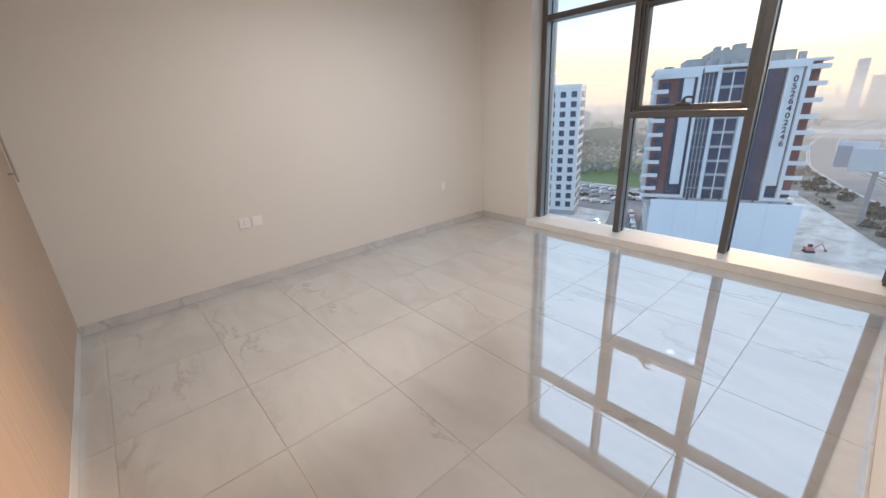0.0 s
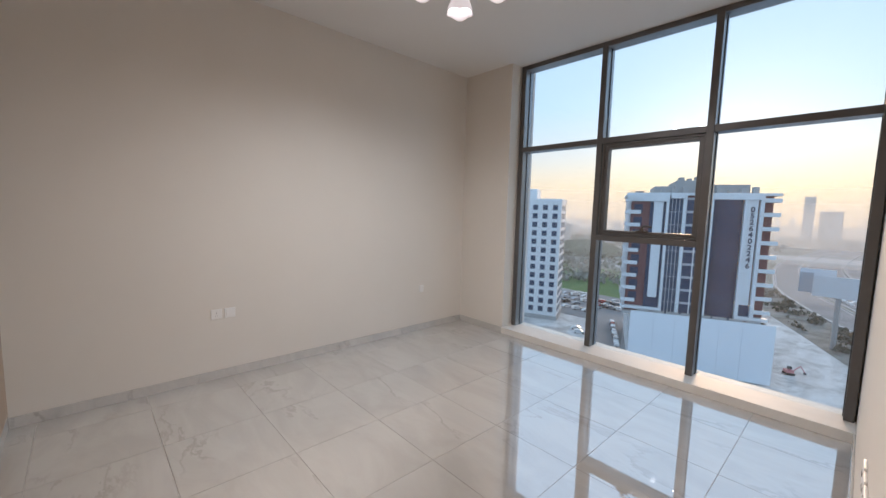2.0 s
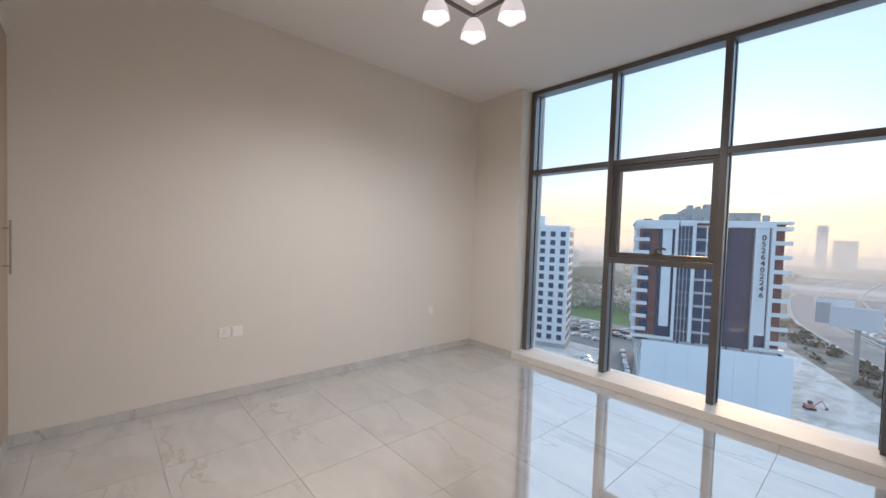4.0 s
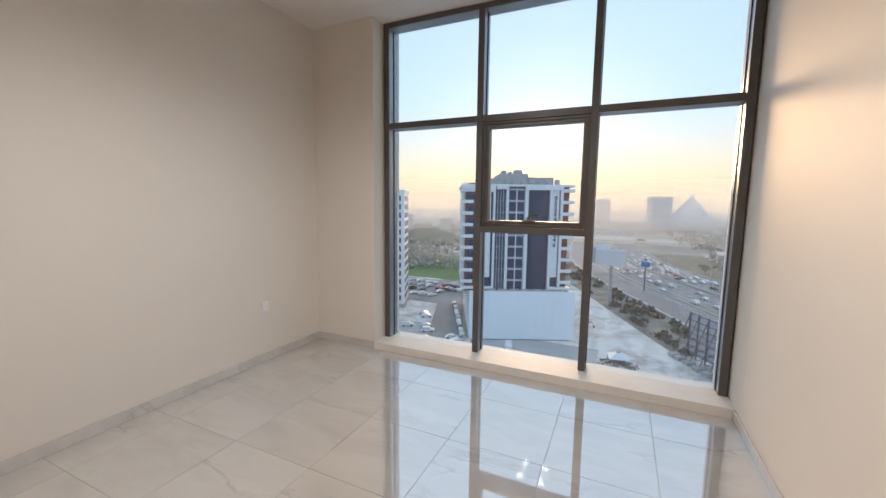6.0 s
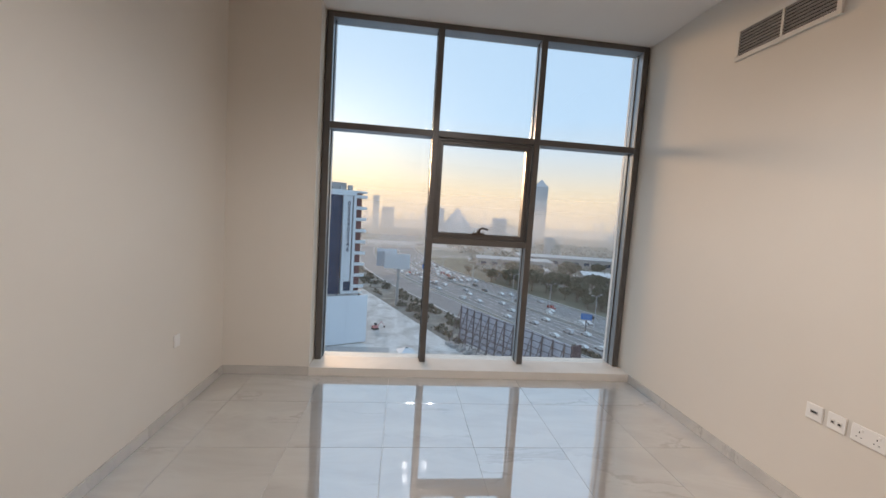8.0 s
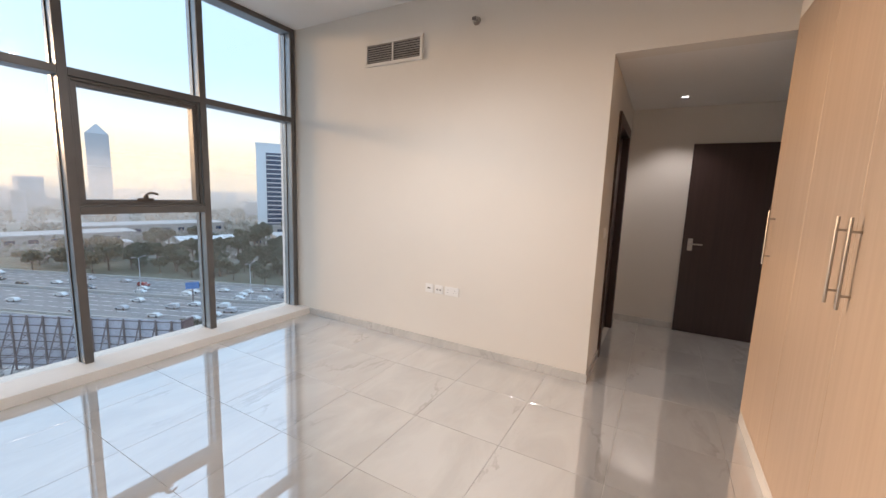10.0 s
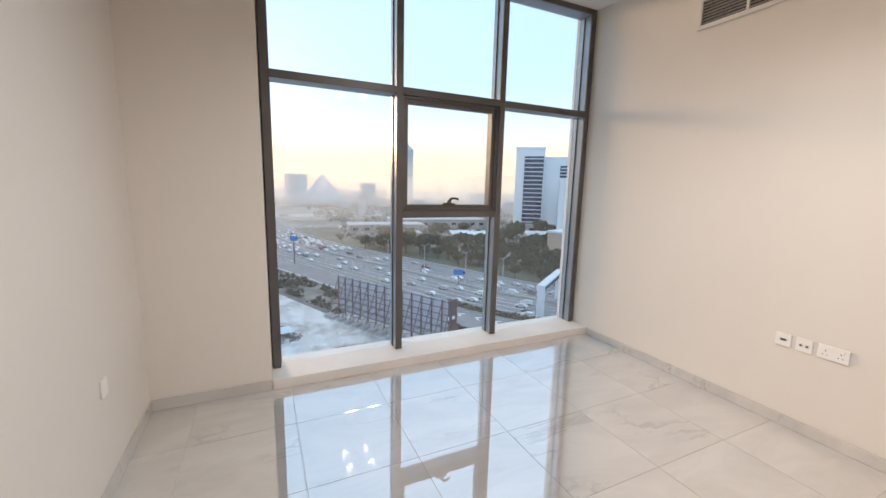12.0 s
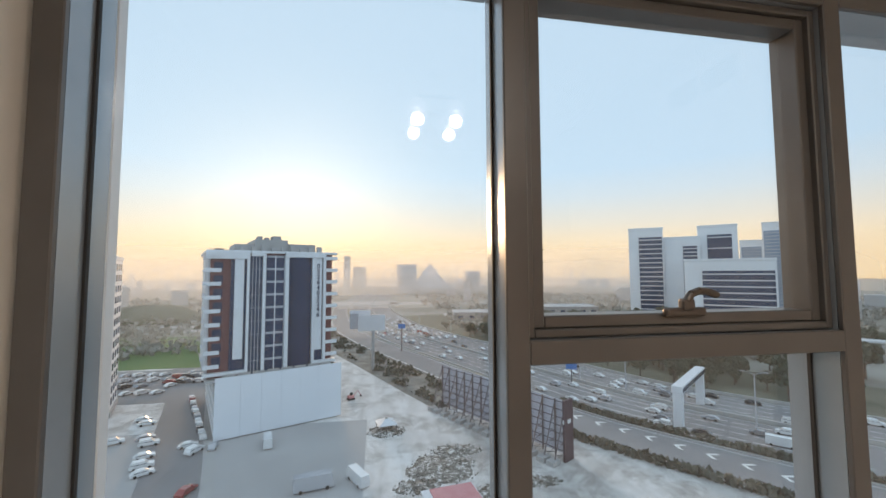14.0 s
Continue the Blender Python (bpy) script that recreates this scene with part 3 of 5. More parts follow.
MAT_BLUESIGN = material("blue_sign", (0.06, 0.20, 0.50), 0.5)

MAT_PLAIN = speckled("patchy_plain", (0.15, 0.145, 0.11), (0.36, 0.34, 0.30), 0.018, 0.95, 0, 0.5, 0.4, 0.4)
structure("ground", box(-4500, 4500, 6, 4600, G - 1, G), MAT_PLAIN, "patchy dry plain reaching the hazy horizon", "ground")


def spline(pts, n):
    """Points along a smooth line through a few given ones."""
    out = []
    P = [Vector(p) for p in pts]
    P = [2 * P[0] - P[1]] + P + [2 * P[-1] - P[-2]]
    for i in range(1, len(P) - 2):
        a, b, c, d = P[i - 1:i + 3]
        for k in range(n):
            t = k / n
            out.append(0.5 * (2 * b + (c - a) * t + (2 * a - 5 * b + 4 * c - d) * t * t + (3 * b - a - 3 * c + d) * t ** 3))
    out.append(P[-2])
    return out


def side(line, i):
    d = (line[min(i + 1, len(line) - 1)] - line[max(i - 1, 0)]).normalized()
    return Vector((d.y, -d.x))


def strip(line, off0, off1, z, thick=0.0):
    """A band along a line, between two offsets to its right."""
    bm = bmesh.new()
    prev = None
    for i, p in enumerate(line):
        s = side(line, i)
        a, b = p + s * off0, p + s * off1
        row = [bm.verts.new((a.x, a.y, z)), bm.verts.new((b.x, b.y, z))]
        if thick:
            row += [bm.verts.new((b.x, b.y, z - thick)), bm.verts.new((a.x, a.y, z - thick))]
        if prev:
            for k in range(len(row) if thick else 1):
                m = (k + 1) % len(row)
                bm.faces.new((prev[k], prev[m], row[m], row[k]))
        prev = row
    bmesh.ops.recalc_face_normals(bm, faces=bm.faces)
    if not thick and bm.faces and bm.faces[:][0].normal.z < 0:
        bmesh.ops.reverse_faces(bm, faces=bm.faces)
    return bm


# the highway: its near edge line, and bands to the right of it
NEAR = spline([(112, 6), (74, 52), (48, 86), (31, 123), (12, 168), (-11, 224), (-30, 300), (-42, 470), (-20, 800)], 10)
structure("road", strip(NEAR, 0, 14, G + 0.06), MAT_ASPHALT, "service lane of the highway with white chevrons", "road")
structure("road", strip(NEAR, 17, 37, G + 0.06), MAT_ASPHALT, "busy multi-lane asphalt highway", "road")
structure("road", strip(NEAR, 39, 58, G + 0.06), MAT_ASPHALT, "far carriageway of the busy highway", "road")
structure("kerb", strip(NEAR, 14, 14.6, G + 0.35, 0.4), MAT_KERB, "concrete kerb of the highway verge", "kerb")
structure("kerb", strip(NEAR, 16.4, 17, G + 0.35, 0.4), MAT_KERB, "concrete kerb of the highway verge", "kerb")
structure("barrier", strip(NEAR, 37.6, 38.4, G + 1.0, 1.0), MAT_KERB, "concrete barrier between the carriageways", "barrier")
structure("barrier", strip(NEAR, 58.6, 59.2, G + 0.9, 0.9), MAT_KERB, "concrete barrier at the highway's far edge", "barrier")
structure("kerb", strip(NEAR, -0.8, 0.0, G + 0.4, 0.5), MAT_KERB, "concrete kerb of the highway's near edge", "kerb")

structure("sand_site", strip(NEAR[:58], -130, -0.8, G + 0.01), MAT_SAND, "pale dusty sand of an empty building site", "ground")
line_marks = bmesh.new()
for off in (22, 26, 30, 33.5, 43.5, 47.5, 51.5, 55):
    for i in range(4, 66, 1):
        p, s = NEAR[i] + side(NEAR, i) * off, side(NEAR, i)
        d = Vector((-s.y, s.x))
        q = [p - d * 1.6 - s * 0.12, p - d * 1.6 + s * 0.12, p + d * 1.6 + s * 0.12, p + d * 1.6 - s * 0.12]
        line_marks.faces.new([line_marks.verts.new((v.x, v.y, G + 0.075)) for v in q])
for off in (17.6, 36.6, 39.6, 57.4, 0.7, 13.3):
    for i in range(0, len(NEAR) - 1):
        a0, a1 = NEAR[i] + side(NEAR, i) * off, NEAR[i + 1] + side(NEAR, i + 1) * off
        w0, w1 = side(NEAR, i) * 0.1, side(NEAR, i + 1) * 0.1
        line_marks.faces.new([line_marks.verts.new((v.x, v.y, G + 0.075)) for v in (a0 - w0, a0 + w0, a1 + w1, a1 - w1)])
bmesh.ops.recalc_face_normals(line_marks, faces=line_marks.faces)
tagged(part("lane_marking", line_marks, MAT_LINE), "white painted lane lines on the highway", "road marking", kind="stuff")

# white chevrons on the near lane
chev = bmesh.new()
for s in (-1, 1):
    q = [(0, 0), (0.9, 0), (2.4, s * 1.5), (1.5, s * 1.5)]
    chev.faces.new([chev.verts.new((x, y, 0)) for x, y in (q if s > 0 else q[::-1])])
chev_mesh = link_mesh("chevron", chev, MAT_LINE)
for k in range(10):
    p = Vector((53, 97)).lerp(Vector((82, 52)), k / 9)
    tagged(part("chevron", chev_mesh, None, None, "", at=pose(p.x, p.y, G + 0.08, 0, 0, -57)), "white painted chevron on the asphalt lane", "road marking", "chevrons")

# the side street and the car park
STREET = spline([(-24, 40), (-33, 73), (-45, 105), (-59, 141), (-80, 190)], 8)
structure("road", strip(STREET, -5, 5, G + 0.05), MAT_ASPHALT, "grey asphalt side street beside the tower", "road")
structure("pavement", strip(STREET, 5, 7, G + 0.15, 0.2), MAT_KERB, "narrow concrete pavement along the street", "pavement")
structure("pavement", box(-140, -56, 128, 171, G - 0.5, G + 0.035), MAT_ASPHALT, "asphalt car park with rows of cars", "car park")
structure("pavement", box(-70, -0.5, 30, 104, G - 0.5, G + 0.02), MAT_LOT, "dusty grey asphalt lot in front of the tower", "car park")
structure("grass_field", box(-230, -62, 173, 258, G - 0.5, G + 0.05), MAT_GRASS, "flat green grass field", "field")
structure("grass_verge", strip(NEAR[:64], 60, 100, G + 0.04), MAT_VERGE, "dark planted verge beyond the highway", "verge")


structure("verge", strip(NEAR[28:60], -18, -0.8, G + 0.05), MAT_EARTH, "dark earth bank along the highway", "verge")
structure("verge", strip(NEAR[:24], 14.6, 16.4, G + 0.1), MAT_EARTH, "planted strip between the lanes", "verge")

# ---- the tower with the white podium ----
TOWER_M = pose(-33.4, 96.3, G, 0, 0, 24)
tower = thing("tower_building", TOWER_M, "white and maroon residential tower with dark glass bands", "building")
PH, TH, FL = 13.6, 44.2, 3.15     # podium height, roof, storey
part("podium", box(0.2, 27.4, 0.3, 38, 0, PH, 0.1), MAT_CONC, tower, "concrete parking podium")
part("podium_sheeting", box(-0.8, 28.4, -0.05, 0.25, 0.3, PH + 0.4, 0.02), MAT_SHEET, tower, "plain white sheeting on the podium")
for k in range(4):
    part("podium_slab", box(-0.9, 0.2, 0.6, 37, 1.2 + k * FL, 2.2 + k * FL, 0.05), MAT_CLAD, tower)
    part("podium_slab", box(27.4, 28.6, 0.4, 30, 1.2 + k * FL, 2.2 + k * FL, 0.05), MAT_CLAD, tower)
part("body", box(-2.2, 26.2, 2.2, 30, PH, TH - 1.5), MAT_RED, tower, "maroon rendered wall")
part("podium_roof", box(-2.8, 27.3, 0.3, 38.4, PH - 0.6, PH, 0.05), MAT_CONC, tower)
for k in range(1, 6):
    part("sheeting_joint", box(k * 4.47 - 0.03, k * 4.47 + 0.03, -0.07, -0.05, 0.3, PH + 0.4), MAT_GREYPAINT, tower)
for k in range(8):
    part("terrace_wall", box(0.6 + k * 3.2, 3.4 + k * 3.2, 0.7, 0.9, PH, PH + 0.9, 0.03), MAT_CONC, tower)
# first portal frame
part("frame", box(2.7, 4.7, 1.3, 2.2, PH + 4.0, TH - 3.0, 0.05), MAT_CLAD, tower, "white cladding fin")
part("frame", box(5.3, 5.9, 1.0, 2.2, PH + 1.0, TH - 1.2, 0.05), MAT_CLAD, tower, "white cladding fin")
part("frame", box(-3.3, 5.9, 0.9, 2.2, TH - 3.0, TH - 1.2, 0.05), MAT_CLAD, tower, "white cladding band")
part("frame", box(-3.3, 5.9, 0.9, 2.2, PH + 0.7, PH + 1.4, 0.05), MAT_CLAD, tower, "white cladding band")
part("dark_bay", box(1.9, 5.3, 1.9, 2.25, PH + 1.4, TH - 3.0), MAT_DARKGLASS, tower)
# glass bands
part("curtain_glass", box(5.9, 8.8, 1.7, 2.3, PH, TH - 2.2, 0.03), MAT_BLUEGLASS, tower, "blue tinted curtain glass")
bm = bmesh.new()
for k in range(8):
    a0, a1 = math.pi * k / 8, math.pi * (k + 1) / 8
    add_box(bm, 15.0 + k * 0.70, 15.0 + (k + 1) * 0.70, 2.2 - 1.6 * math.sin((a0 + a1) / 2) * 0.8, 2.6, PH, TH - 2.4)
part("curtain_glass", bm, MAT_DARKGLASS, tower, "dark curved curtain glass")
mull = link_mesh("glass_rib", box(-0.06, 0.06, -0.1, 0.05, PH, TH - 2.3), MAT_GREYPAINT)
for x in (6.6, 7.35, 8.1):
    part("glass_rib", mull, None, tower, at=pose(x, 1.68, 0))
band = link_mesh("glass_joint", box(5.9, 8.8, 1.64, 1.7, -0.06, 0.06), MAT_GREYPAINT)
for k in range(1, 10):
    part("glass_joint", band, None, tower, at=pose(0, 0, PH + k * FL))
# centre: two columns of windows between white fins
part("frame", box(8.8, 9.5, 1.0, 2.2, PH, TH - 1.0, 0.05), MAT_CLAD, tower, "white cladding fin")
part("frame", box(14.0, 14.9, 1.0, 2.2, PH, TH - 1.0, 0.05), MAT_CLAD, tower, "white cladding fin")
part("frame", box(6.2, 9.5, 0.8, 2.2, TH - 2.2, TH - 1.0, 0.05), MAT_CLAD, tower, "white cladding band")
part("frame", box(14.0, 24.2, 0.8, 2.2, TH - 2.4, TH - 1.0, 0.05), MAT_CLAD, tower, "white cladding band")
part("window_bay", box(9.5, 14.0, 1.95, 2.25, PH, TH - 2.0), MAT_GREYPAINT, tower, "pale window bay")
wmesh = link_mesh("window", box(-0.98, 0.98, -0.06, 0.05, -1.28, 1.28), MAT_DARKGLASS)
smesh = link_mesh("slab_edge", box(9.5, 14.0, -0.12, 0.0, -0.10, 0.10), MAT_GREYPAINT)
for k in range(9):
    for x in (10.7, 12.85):
        part("window", wmesh, None, tower, at=pose(x, 1.94, PH + 1.6 + k * FL))
    part("slab_edge", smesh, None, tower, at=pose(0, 1.95, PH + 3.2 + k * FL))
part("fin", box(11.65, 11.9, 1.7, 1.95, PH, TH - 2.0), MAT_CLAD, tower)
# second portal frame, with the telephone number
part("frame", box(20.7, 21.4, 0.9, 2.2, PH + 1.2, TH - 1.0, 0.05), MAT_CLAD, tower, "white cladding fin")
part("banner", box(21.4, 23.3, 1.4, 2.2, PH + 4.2, TH - 2.4, 0.03), MAT_CLAD, tower, "pale banner with a telephone number")
part("frame", box(23.6, 24.3, 0.9, 2.2, PH + 1.2, TH - 1.0, 0.05), MAT_CLAD, tower, "white cladding fin")
part("frame", box(20.7, 27.0, 0.9, 2.2, PH + 0.7, PH + 1.5, 0.05), MAT_CLAD, tower, "white cladding band")
part("dark_bay", box(21.4, 23.6, 1.8, 2.25, PH + 1.5, PH + 4.2), MAT_DARKGLASS, tower)
for k, ch in enumerate("0526402246"):
    cu = bpy.data.curves.new("digit", 'FONT')
    cu.body, cu.size, cu.align_x, cu.align_y, cu.extrude, cu.offset = ch, 1.62, 'CENTER', 'CENTER', 0.04, 0.05
    tmp = bpy.data.objects.new("digit", cu)
    me = bpy.data.meshes.new_from_object(tmp)
    bpy.data.objects.remove(tmp)
    me.materials.clear()
    me.materials.append(MAT_LETTER)
    part("digit", me, None, tower, at=pose(22.35, 1.34, TH - 4.6 - k * 1.42, 90, 0, 0))
# balconies at both corners
bal = bmesh.new()
add_box(bal, 0, 3.2, 0, 2.6, -0.15, 0.15, 0.04)
add_box(bal, 0, 3.2, 0, 0.12, 0.15, 0.75)
bal_mesh = link_mesh("balcony", bal, MAT_CLAD)
dark_mesh = link_mesh("balcony_door", box(0.0, 1.9, 0, 0.1, 0, 2.1), MAT_DARKGLASS)
for k in range(9):
    z = PH + 2.6 + k * FL
    part("balcony", bal_mesh, None, tower, at=pose(-3.3, 0.9, z))
    part("balcony", bal_mesh, None, tower, at=pose(24.1, 0.9, z))
    part("balcony_door", dark_mesh, None, tower, at=pose(-1.6, 2.1, z + 0.15))
    part("balcony", bal_mesh, None, tower, at=pose(-3.4, 12.0, z))
    part("side_window", wmesh, None, tower, at=pose(-2.22, 7.0, z + 1.3, 0, 0, 90))
part("side_fin", box(-2.7, -2.2, 4.2, 5.4, PH, TH - 1.2, 0.05), MAT_CLAD, tower, "white cladding fin")
part("side_fin", box(-2.7, -2.2, 9.0, 11.6, PH, TH - 1.2, 0.05), MAT_CLAD, tower, "white cladding fin")
part("side_fin", box(-2.7, -2.2, 16, 29.8, PH, TH - 1.2, 0.05), MAT_CLAD, tower, "white cladding side wall")
# roof
part("roof", box(-3.3, 27.4, 1.2, 30.4, TH - 1.5, TH - 0.9, 0.05), MAT_CLAD, tower, "white roof edge")
part("plant_room", box(7.5, 15.5, 6, 20, TH - 0.9, TH + 2.3, 0.08), MAT_CONC, tower)
part("plant_room", box(15.5, 23.0, 7, 20, TH - 0.9, TH + 1.4, 0.08), MAT_CONC, tower)
part("plant_room", box(3.0, 7.5, 7, 20, TH - 0.9, TH + 1.0, 0.08), MAT_CONC, tower)
for x0, x1, h in ((8.4, 9.6, 1.0), (10.3, 11.2, 0.7), (12.0, 14.2, 1.2)):
    part("roof_unit", box(x0, x1, 8, 11, TH + 2.3, TH + 2.3 + h, 0.1), MAT_CONC, tower, "dark roof plant")
for k in range(9):
    part("parapet_unit", box(4.2 + k * 2.3, 5.3 + k * 2.3, 3.2, 4.6, TH - 0.9, TH - 0.1 + 0.35 * (k % 3), 0.05), MAT_CONC, tower)

# ---- the white tower block ----
block = thing("white_apartment_block", pose(-83.5, 110.0, G, 0, 0, 24), "white apartment block with a grid of dark windows", "building")
part("wall", box(0, 17.6, 0, 15, 0, 41.6, 0.1), MAT_PLASTER, block, "white rendered wall")
part("parapet", box(-0.2, 17.8, -0.2, 15.2, 41.6, 42.6, 0.05), MAT_PLASTER, block)
part("stair_tower", box(4.2, 9.0, 1.0, 8, 42.6, 46.0, 0.1), MAT_PLASTER, block)
pm = link_mesh("window", box(-0.85, 0.85, -0.12, 0.06, -0.9, 0.9), MAT_DARKGLASS)
sill = link_mesh("pier", box(-0.35, 0.35, -0.25, 0.1, 2.5, 41.0), MAT_PLASTER)
for c in range(5):
    for r in range(13):
        part("window", pm, None, block, at=pose(2.0 + c * 3.4, -0.02, 3.6 + r * 3.0))
for c in range(4):
    part("pier", sill, None, block, at=pose(3.7 + c * 3.4, 0, 0))
for r in range(13):
    for c in range(3):
        part("window", pm, None, block, at=pose(17.62, 3.0 + c * 4.4, 3.6 + r * 3.0, 0, 0, 90))
part("base", box(-0.3, 18, -0.4, 15.4, 0, 1.4), MAT_CONC, block)

# ---- the hoarding of steel frames beside the highway ----
HO = pose(20.3, 110.4, G, 0, 0, math.degrees(math.atan2(74.5 - 110.4, 40 - 20.3)))
hoarding = thing("advertising_hoarding", HO, "long hoarding seen from behind, steel frames and grey sheets", "hoarding")
HL, HH = 41.0, 11.4
NB = 13
for i in range(NB):
    x0, x1 = i * HL / NB, (i + 1) * HL / NB
    part("sheet", box(x0 + 0.04, x1 - 0.04, 0.25, 0.35, 0.8, HH), MAT_PANEL, hoarding)
for k in range(7):
    part("rail", box(0, HL, 0.1, 0.25, 1.2 + k * 1.62, 1.35 + k * 1.62), MAT_STEEL, hoarding)
tr = bmesh.new()
add_box(tr, -0.12, 0.12, -0.15, 0.1, 0, HH)
add_cyl(tr, (0, -4.2, 0), (0, -0.1, HH - 0.6), 0.12, n=5)
for k in range(5):
    z0, z1 = 0.6 + k * 2.1, 1.7 + k * 2.1
    add_cyl(tr, (0, -4.2 * (1 - z0 / (HH - 0.6)), z0), (0, 0, z1), 0.07, n=4)
    add_cyl(tr, (0, 0, z0), (0, -4.2 * (1 - z1 / (HH - 0.6)), z1), 0.07, n=4)
tr_mesh = link_mesh("truss", tr, MAT_STEEL)
foot = link_mesh("footing", box(-0.9, 0.9, -5.2, -2.9, 0, 1.0, 0.1), MAT_CONC)
for i in range(NB + 1):
    part("truss", tr_mesh, None, hoarding, at=pose(min(max(i * HL / NB, 0.15), HL - 0.6), 0, 0))
    part("footing", foot, None, hoarding, at=pose(min(max(i * HL / NB, 0.9), HL - 0.9), 0, 0))
end = part("end_board", box(HL - 0.25, HL + 0.25, -1.6, 1.4, -0.1, HH + 0.6, 0.05), MAT_PLUM, hoarding, "dark plum end board")
part("emblem", box(HL + 0.25, HL + 0.30, -0.6, 0.5, HH - 4.0, HH - 3.2), MAT_CLAD, end, "small white emblem")
part("emblem", box(HL - 0.15, HL + 0.15, -1.65, -1.6, HH - 4.0, HH - 3.2), MAT_CLAD, end, "small white emblem")

# ---- the white portal over the highway ----
gantry = thing("road_gantry", pose(73.5, 84, G, 0, 0, math.degrees(math.atan2(15, 20))), "white boxed portal gantry over the highway", "gantry")
part("leg", box(-0.9, 0.9, -1.0, 1.0, 0, 8.6, 0.1), MAT_CLAD, gantry)
part("leg", box(24.1, 25.9, -1.0, 1.0, 0, 8.6, 0.1), MAT_CLAD, gantry)
part("beam", box(-1.0, 26.0, -1.2, 1.2, 8.6, 10.4, 0.1), MAT_CLAD, gantry)
part("fascia", box(-0.6, 25.6, -1.26, -1.2, 8.9, 10.0), MAT_DARKGLASS, gantry, "dark glazed strip")

# ---- roadside billboard on a post ----
bill = thing("billboard", pose(0.6, 155, G, 0, 0, 1), "large white billboard on a single post", "billboard")
part("post", cyl((0, 0.6, 0), (0, 0.6, 16), 0.7, 0.6, 14), MAT_CONC, bill)
part("board", box(-5.8, 4.6, 0, 0.5, 15.3, 21.4, 0.05), MAT_CLAD, bill, "blank pale board")
part("return", box(-9.0, -5.8, 2.4, 2.9, 15.8, 21.8, 0.05), MAT_GREYPAINT, bill)
part("return_top", box(-9.0, -1.0, 2.95, 3.2, 20.6, 23.0, 0.03), MAT_SHEET, bill, "pale blue band behind the board")
sgn = thing("road_sign", pose(14, 190, G), "small blue road sign on a post", "sign")
part("post", cyl((0, 0.2, 0), (0, 0.2, 12), 0.25, n=8), MAT_STEEL, sgn)
part("board", box(-1.7, 1.7, 0, 0.15, 11, 13.2), MAT_BLUESIGN, sgn)
sgn = thing("road_sign", pose(66, 122, G, 0, 0, -30), "small blue road sign on a post", "sign")
part("post", cyl((0, 0.2, 0), (0, 0.2, 6), 0.2, n=8), MAT_STEEL, sgn)
part("board", box(-1.8, 1.8, 0, 0.15, 5.5, 7.6), MAT_BLUESIGN, sgn)


# ---- white office towers beyond the highway ----
def office(m, w, d, h, face0, face1, label, rows, glazing=None):
    """A white slab with a dark louvred field between face0 and face1 of its front."""
    ob = thing("office_tower", m, label, "building", "office towers")
    part("wall", box(0, w, 0, d, 0, h, 0.2), MAT_PLASTER, ob, "white wall")
    part("parapet", box(-0.3, w + 0.3, -0.3, d + 0.3, h, h + 1.2, 0.1), MAT_PLASTER, ob)
    x0, x1 = face0 * w, face1 * w
    part("dark_glazing", box(x0, x1, -0.25, 0.1, 4, h - 6), glazing or MAT_DARKGLASS, ob)
    lm = link_mesh("louvre", box(x0 - 0.3, x1 + 0.3, -0.9, -0.25, -0.35, 0.35), MAT_GREYPAINT if glazing else MAT_CLAD)
    for k in range(rows):
        part("louvre", lm, None, ob, at=pose(0, 0, 7 + k * (h - 15) / (rows - 1)))
    part("side_glazing", box(w - 0.05, w + 0.2, d * 0.25, d * 0.75, 4, h - 6), MAT_BLUEGLASS, ob)
    return ob


def at_az(az_left, dist):
    a = radians(az_left)
    return 1.5 - math.sin(a) * dist, -0.7 + math.cos(a) * dist


office(pose(*at_az(-35.4, 330), G, 0, 0, -37), 23, 26, 70, 0.30, 0.97, "white office tower with dark louvred glazing", 17)
office(pose(*at_az(-39.3, 338), G, 0, 0, -41), 24, 20, 63, 0.55, 0.92, "white office tower with a narrow dark glazed strip", 19)
office(pose(*at_az(-43.1, 345), G, 0, 0, -45), 24, 22, 71, 0.25, 0.86, "white office tower with dark louvred glazing", 8)
office(pose(*at_az(-41.6, 285), G, 0, 0, -46), 44, 22, 44.5, 0.21, 0.98, "broad white office block with dark glass bands", 9)
office(pose(*at_az(-49.3, 420), G, 0, 0, -50), 14, 26, 78, 0.08, 0.92, "grey-blue glazed office tower", 24, MAT_OFFICEGLASS)
office(pose(*at_az(-47.2, 500), G, 0, 0, -49), 19, 24, 69, 0.08, 0.92, "grey-blue glazed office tower", 20, MAT_OFFICEGLASS)

# ---- distance: towers and roofs, with haze put into their colour ----
MAT_HAZE_NEAR = speckled("haze_tint_near", (0.52, 0.50, 0.49), (0.42, 0.41, 0.41), 0.01, 0.9)
MAT_HAZE = speckled("haze_tint_far", (0.58, 0.58, 0.60), (0.48, 0.48, 0.50), 0.02, 0.9)
MAT_HAZE_FAR = speckled("haze_tint_farthest", (0.60, 0.59, 0.58), (0.50, 0.50, 0.50), 0.01, 0.9)


